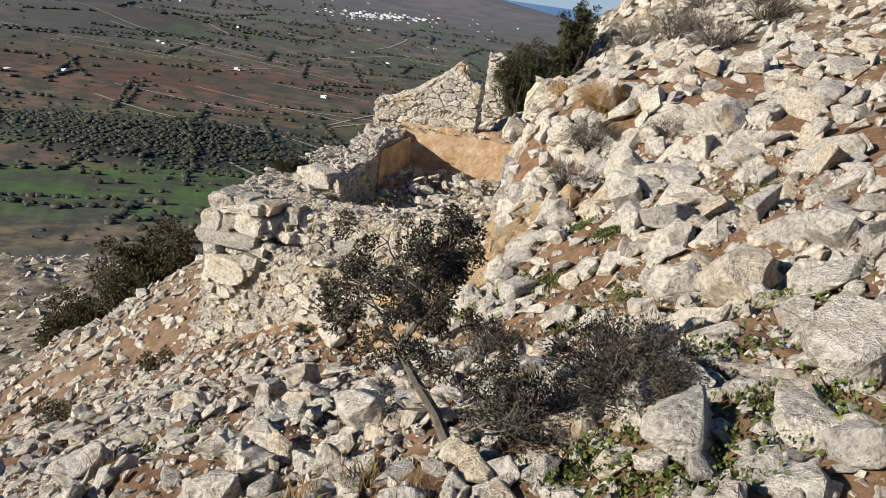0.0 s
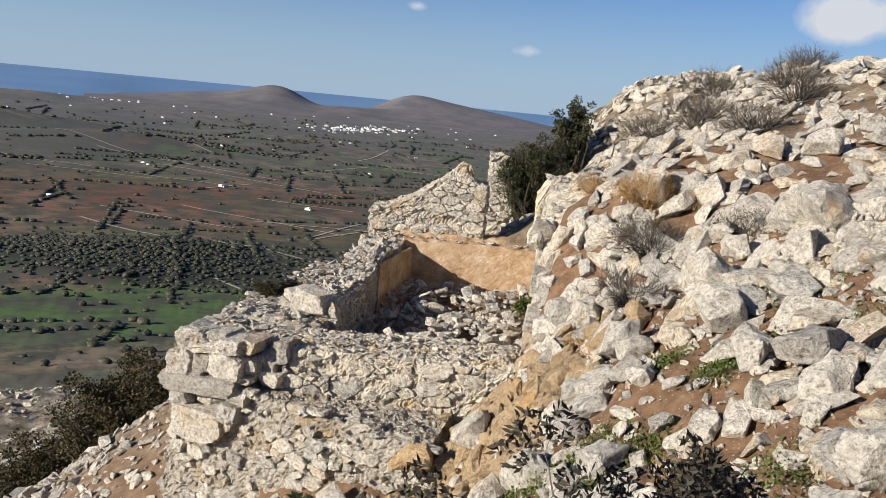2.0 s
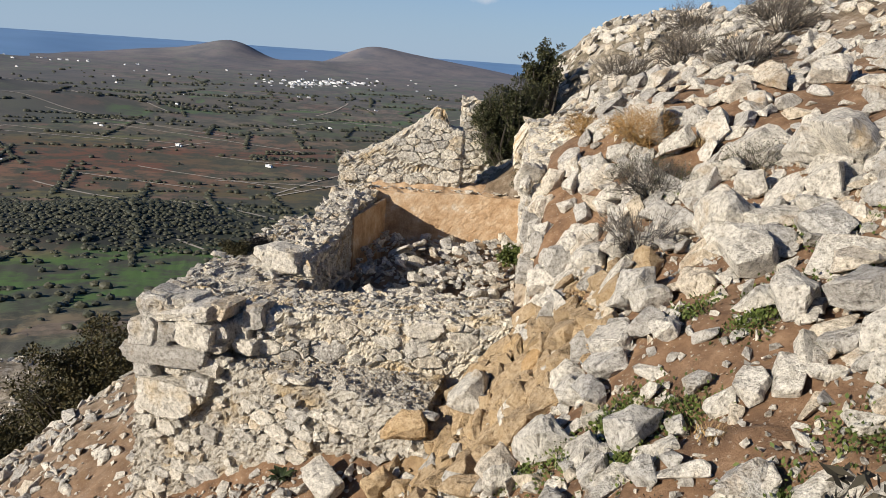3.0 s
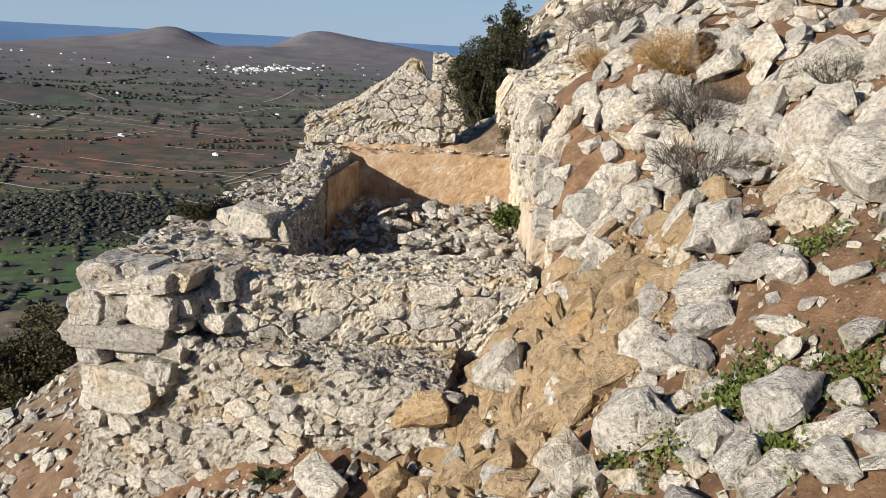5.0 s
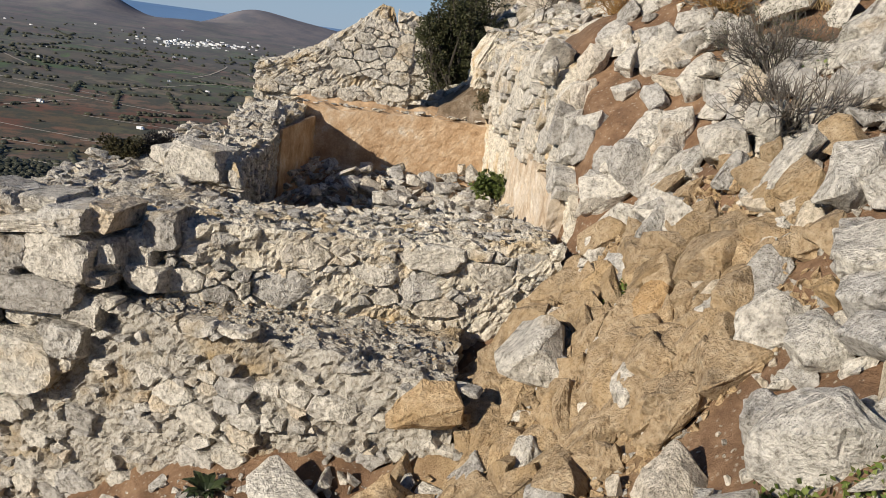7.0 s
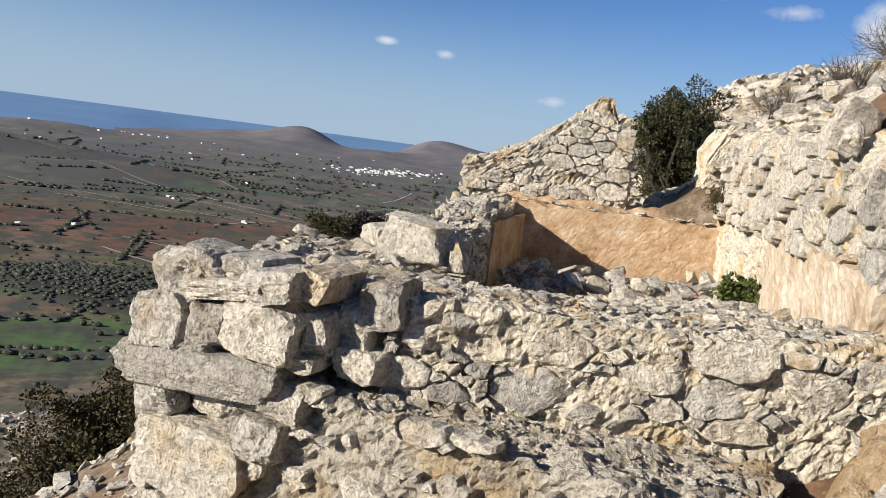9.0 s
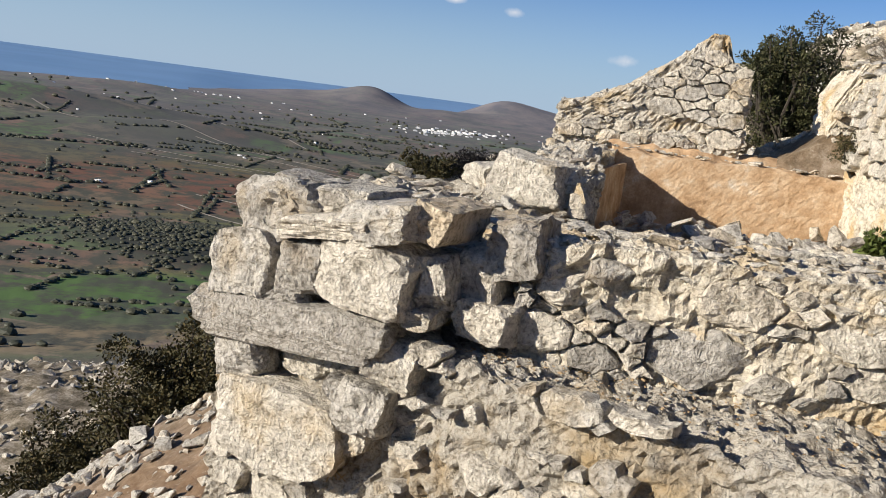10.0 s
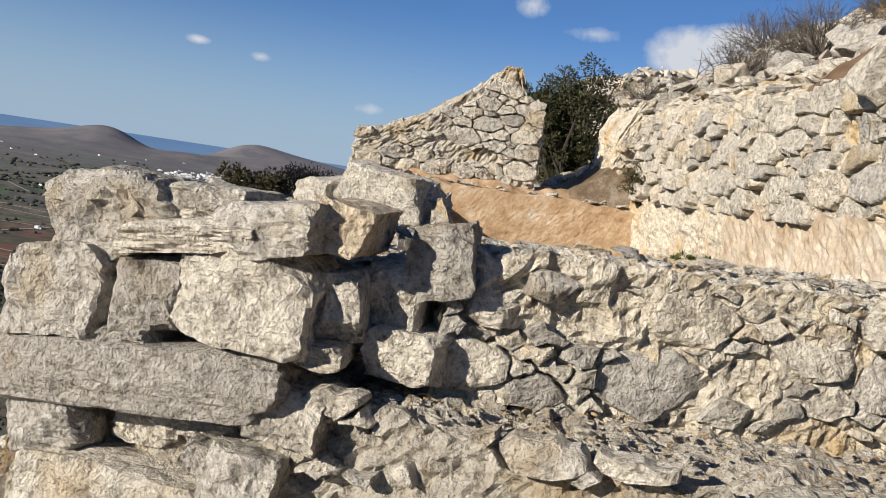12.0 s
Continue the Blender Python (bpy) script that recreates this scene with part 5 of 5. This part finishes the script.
for k, (x, y, r, h) in enumerate(((3.56, 20.8, 0.45, 0.5), (4.24, 20.1, 0.55, 0.6), (5.6, 19.0, 0.5, 0.5), (4.2, 16.8, 0.45, 0.4), (4.9, 21.6, 0.5, 0.4), (6.4, 21.5, 0.5, 0.4), (7.4, 23.0, 0.5, 0.4), (5.7, 24.0, 0.6, 0.6),
                                  (4.6, 26.5, 0.6, 0.6), (8.6, 26.0, 0.7, 0.8), (9.8, 28.0, 0.6, 0.8), (7.2, 31.5, 0.5, 0.5), (11.5, 31.5, 0.5, 0.7), (9.0, 33.0, 0.4, 0.4))):
    twiggy("dry_shrub", x, y, r, h, "grey-brown leafless shrub at the foot of the stone mound", GREY_TWIG, 200 + k, 70, 0.008, DRY_LEAF, group="dry shrubs below the mound", leaf_n=3)
for k, (x, y, r) in enumerate(((0.59, 9.11, 0.22), (0.07, 9.27, 0.15), (0.23, 9.01, 0.18), (1.18, 9.77, 0.18), (1.92, 6.32, 0.34), (1.31, 4.9, 0.34), (0.82, 4.52, 0.30), (1.3, 5.65, 0.34), (1.84, 12.27, 0.3),
                               (1.4, 7.99, 0.22), (0.95, 7.83, 0.22), (1.65, 9.5, 0.2), (2.2, 10.09, 0.25), (0.6, 6.57, 0.3), (0.05, 4.23, 0.22), (0.4, 11.22, 0.12), (2.5, 9.25, 0.3), (-0.6, 4.56, 0.22), (-1.7, 6.74, 0.25))):
    weeds(x, y, r, 300 + k)
for k, (x, y, r) in enumerate(((1.39, 4.9, 0.26), (0.53, 4.81, 0.2), (0.93, 4.63, 0.26), (0.48, 8.59, 0.16), (0.6, 9.12, 0.14), (0.88, 8.82, 0.18), (1.37, 9.2, 0.16), (1.9, 7.3, 0.26))):
    weeds(x, y, r, 340 + k, 520, 0.05)
for k, (x, y, r, h) in enumerate(((-0.28, 4.94, 0.16, 0.16), (-0.05, 4.73, 0.14, 0.14), (-0.5, 4.81, 0.12, 0.12), (-2.0, 6.4, 0.14, 0.13), (-2.6, 7.91, 0.16, 0.14), (1.1, 6.74, 0.14, 0.12), (2.2, 12.9, 0.2, 0.14), (0.25, 7.32, 0.14, 0.12), (-3.5, 9.59, 0.2, 0.16), (0.9, 8.41, 0.12, 0.1), (2.9, 9.59, 0.2, 0.14))):
    tuft("grass_tuft", x, y, r, h, "dry straw-coloured grass tuft on stony soil", STRAW, 400 + k, 110, 0.003, group="dry grass tufts")
pier_tuft = OUT_A + OUT_U * 0.40 + OUT_N * 0.02
tuft("grass_tuft", pier_tuft.x, pier_tuft.y, 0.05, 0.13, "dry rusty grass in a joint of the pier", RUST, 430, 60, 0.0025, z=-2.50)
pier_tuft = OUT_A + OUT_U * 0.76 + OUT_N * 0.03
tuft("grass_tuft", pier_tuft.x, pier_tuft.y, 0.06, 0.15, "dry grey stalks in a hollow of the pier", STRAW, 431, 40, 0.002, z=-2.78)


def rosette(x, y, z):
    t = Twigs()
    rnd = random.Random(3)
    for k in range(16):
        a = k * 2.4
        w = Vector((math.cos(a), math.sin(a), rnd.uniform(0.3, 1.1))).normalized()
        side = Vector((-math.sin(a), math.cos(a), 0))
        n, ln = len(t.verts), rnd.uniform(0.13, 0.20)
        for f, wd, drop in ((0, 0.008, 0), (0.35, 0.026, 0.0), (0.7, 0.022, -0.02), (1.0, 0.002, -0.06)):
            c = w * (ln * f) + Vector((0, 0, drop))
            t.verts += [c - side * wd, c + Vector((0, 0, -0.006)), c + side * wd]
        for s in range(3):
            i = n + 3 * s
            t.faces += [(i, i + 1, i + 4, i + 3), (i + 1, i + 2, i + 5, i + 4)]
    ob = new("rosette_plant", t.mesh("rosette_plant", ROSETTE))
    ob.location = (x, y, z)
    tagged(ob, "dark green strap-leaved rosette at the wall's foot", "plant")


rosette(-1.72, 11.5, gz(-1.72, 11.5) + 0.05)
leafy("juniper_bush", -7.9, 22.4, gz(-7.9, 22.4) - 0.2, 1.4, 1.4, 3.3, "dense dark juniper bush below the ruin", "bush", JUNIPER, DARK_BARK, 21, 760, 95, 0.07, 0.06)
leafy("juniper_bush", -9.7, 22.2, gz(-9.7, 22.2) - 0.2, 1.1, 1.2, 2.3, "broad low juniper bush on the scree", "bush", JUNIPER, DARK_BARK, 22, 420, 90, 0.065, 0.06)
leafy("wind_bent_tree", 3.35, 33.3, gz(3.35, 33.3) - 0.1, 0.75, 0.7, 1.55 - gz(3.35, 33.3), "wind-bent evergreen tree against the sky", "tree", OLIVE_LEAF, DARK_BARK, 23, 420, 60, 0.085, 0.10)
leafy("evergreen_bush", 1.30, 21.5, -1.45, 0.72, 0.6, 1.95, "dense dark evergreen bush in the gap behind the wall", "bush", OLIVE_LEAF, DARK_BARK, 25, 520, 60, 0.045)
leafy("wall_bush", -2.82, 14.75, -1.78, 0.20, 0.2, 0.24, "small olive-green bush growing on the wall head", "bush", JUNIPER, DARK_BARK, 26, 90, 45, 0.022)
twiggy("black_bush", -2.50, 14.85, 0.15, 0.20, "charred black dead bush on the wall head", BLACK_TWIG, 27, 110, 0.004, BLACK_TWIG, z=-1.78, leaf_n=5)
leafy("corner_bush", 1.36, 18.72, -1.42, 0.30, 0.25, 0.42, "olive bush rooted in the broken wall corner", "bush", JUNIPER, DARK_BARK, 28, 80, 40, 0.03)
leafy("room_plant", 0.92, 16.4, -2.15, 0.26, 0.3, 0.36, "bright green leafy plant in the room's corner", "plant", GREEN_LEAF, DARK_BARK, 29, 50, 30, 0.05, trunk=False)
leafy("scrub_bush", -4.25, 13.2, gz(-4.25, 13.2) - 0.05, 0.30, 0.3, 0.40, "low brown-green bush on the scree", "bush", JUNIPER, DARK_BARK, 30, 60, 40, 0.035)
leafy("scrub_bush", -4.9, 11.6, gz(-4.9, 11.6) - 0.05, 0.40, 0.4, 0.35, "low brown-green bush on the scree", "bush", JUNIPER, DARK_BARK, 31, 60, 40, 0.035)


def dead_branch(x, y, z, h, seed, lean):
    t = Twigs()
    t.grow(random.Random(seed), Vector((0, 0, -0.05)), Vector((lean, 0, 1)).normalized(), h * 0.5, h * 0.035, 3, 0.5, 0.35, 0.1, 5, (1, 2))
    ob = new("dead_branch", t.mesh("dead_branch", DARK_BARK))
    ob.location = (x, y, z)
    tagged(ob, "bare dead branch standing on the skyline", "branch", "dead branches")


dead_branch(3.3, 23.6, gz(3.3, 23.6), 0.8, 1, 0.1)
dead_branch(3.9, 23.4, gz(3.9, 23.4), 0.7, 2, 0.3)
dead_branch(4.4, 23.9, gz(4.4, 23.9), 0.6, 3, -0.2)
dead_branch(1.75, 15.6, 0.05, 0.5, 4, 0.3)
dead_branch(6.6, 22.4, gz(6.6, 22.4), 0.7, 5, 0.3)
dead_branch(5.6, 22.8, gz(5.6, 22.8), 0.6, 6, -0.2)

pin = new("upright_stone", BOULDERS[3])
pin.matrix_basis = Matrix.Translation((-2.98, 14.5, -1.68)) @ pose(0, 0, 0, 60, 10, 20) @ Matrix.Diagonal((0.20, 0.12, 0.14, 1))
tagged(pin, "pale upright stone on the wall head", "rock")


# ---- the valley: village, farms, trees, tracks ----
def house_mesh(seed):
    """A plain flat-roofed white house with a lower wing, door and window openings."""
    rnd = random.Random(seed)
    bm = bmesh.new()
    for cx, cy, w, d, h in ((0, 0, rnd.uniform(8, 12), rnd.uniform(6, 8), rnd.uniform(4, 7)), (rnd.uniform(5, 8), rnd.uniform(-2, 2), rnd.uniform(5, 8), 6, 3.4)):
        made = bmesh.ops.create_cube(bm, size=1, matrix=Matrix.Translation((cx, cy, h / 2 - 1)) @ Matrix.Diagonal((w, d, h + 2, 1)))
        front = [f for f in bm.faces if f.normal.y < -0.9 and all(v in made["verts"] for v in f.verts)]
        bmesh.ops.inset_individual(bm, faces=front, thickness=min(w, h) * 0.33)
        bmesh.ops.translate(bm, verts=list({v for f in front for v in f.verts}), vec=(0, 0.5, 0))
        lid = [f for f in bm.faces if f.normal.z > 0.9 and all(v in made["verts"] for v in f.verts)]
        bmesh.ops.inset_individual(bm, faces=lid, thickness=0.4)
        bmesh.ops.translate(bm, verts=list({v for f in lid for v in f.verts}), vec=(0, 0, -0.5))
    return bm_mesh("house", bm, WHITE)


HOUSES = [house_mesh(k) for k in range(5)]


def polar(az, r):
    return r * math.sin(radians(az)), r * math.cos(radians(az))


def house(az, r, seed, scale=1.0, group="white village houses"):
    x, y = polar(az, r)
    ob = new("house", HOUSES[seed % 5])
    ob.matrix_basis = Matrix.Translation((x, y, gz(x, y))) @ pose(0, 0, 0, 0, 0, (seed * 47) % 60 - 30) @ Matrix.Scale(scale, 4)
    tagged(ob, "white flat-roofed house far off in the valley", "house", group)


rnd = random.Random(15)
for k in range(90):
    az = rnd.gauss(-6.2, 1.9)
    house(az, 2040 + 38 * (az + 6.2) + rnd.gauss(0, 75), k, rnd.uniform(0.35, 0.75))
for k in range(60):
    house(rnd.uniform(-34, 3), 600 + 1900 * rnd.random() ** 0.8, k, rnd.uniform(0.3, 0.55), "scattered farmhouses")
for k in range(14):
    house(rnd.gauss(-24, 3.5), rnd.gauss(2330, 40), k, rnd.uniform(0.4, 0.7), "houses near the coast")

LUMPS_FAR = []
for k in range(4):
    bm = bmesh.new()
    bmesh.ops.create_icosphere(bm, subdivisions=2, radius=1)
    for v in bm.verts:
        v.co *= 1 + 0.35 * noise.noise(v.co * 2.2 + Vector((k * 5, 0, 0)))
    LUMPS_FAR.append(bm_mesh("far_crown", bm, FAR_TREE))
trees = []
for k in range(2200):
    az, r = rnd.uniform(-42, 12), 300 + 1900 * rnd.random() ** 1.5
    if rnd.random() > 0.35 + 0.9 * noise.noise(Vector((az * 0.25, r * 0.008, 2))):
        continue
    x, y = polar(az, r)
    s = rnd.uniform(0.5, 1.9) * (1 + r / 1600)
    trees.append(Matrix.Translation((x, y, gz(x, y) + s * 0.4)) @ Matrix.Diagonal((s * rnd.uniform(0.8, 1.6), s, s * rnd.uniform(0.6, 1.0), 1)))
for k in range(170):
    az, r = rnd.uniform(-40, 8), 340 + 1500 * rnd.random() ** 1.2
    x, y = polar(az, r)
    a = radians(rnd.choice((12, 100, 20, 95, 5)) + rnd.gauss(0, 10))
    for q in range(int(rnd.uniform(10, 34))):
        s = rnd.uniform(0.7, 1.8) * (1 + r / 1700)
        px, py = x + math.cos(a) * q * s * 2.0 + rnd.gauss(0, 0.6), y + math.sin(a) * q * s * 2.0 + rnd.gauss(0, 0.6)
        trees.append(Matrix.Translation((px, py, gz(px, py) + s * 0.3)) @ Matrix.Diagonal((s * 1.3, s * 1.3, s * 0.8, 1)))
x, y = polar(-20.6, 570)
for k in range(3000):
    px, py = x + rnd.gauss(0, 64), y + rnd.gauss(0, 36)
    s = rnd.uniform(0.5, 1.5)
    trees.append(Matrix.Translation((px, py, gz(px, py) + s * 0.2)) @ Matrix.Diagonal((s * 1.3, s * 1.3, s * 0.8, 1)))
joined("valley_trees", trees, LUMPS_FAR, "dark scattered trees and hedges of the valley", "trees", FAR_TREE)


def track_material():
    m, n, l, b = material("dirt_track", 0.95)
    t = noise_node(n, l, 0.2, 5, 0.6, coord="Object")
    r = ramp(n, [(0.3, (0.30, 0.26, 0.20)), (0.7, (0.45, 0.40, 0.33))])
    l.new(t.outputs["Fac"], r.inputs[0])
    l.new(r.outputs[0], b.inputs["Base Color"])
    return m


TRACK = track_material()
for k in range(34):
    az, r = rnd.uniform(-34, 4), rnd.uniform(480, 1700)
    x, y = polar(az, r)
    a = radians(rnd.choice((-25, -20, 60, -15, 10)) + rnd.gauss(0, 8))
    verts, faces, half = [], [], 0.8 * (1 + r / 1500)
    for q in range(int(rnd.uniform(8, 26))):
        verts += [(x - math.sin(a) * half, y + math.cos(a) * half, gz(x, y) + 0.5), (x + math.sin(a) * half, y - math.cos(a) * half, gz(x, y) + 0.5)]
        if q:
            i = 2 * q
            faces.append((i - 2, i - 1, i + 1, i))
        a += rnd.gauss(0, 0.035)
        x, y = x + math.cos(a) * 14, y + math.sin(a) * 14
    tagged(new("road", mesh_of("road", verts, faces, TRACK)), "pale dirt track between the valley fields", "road", kind="structure")
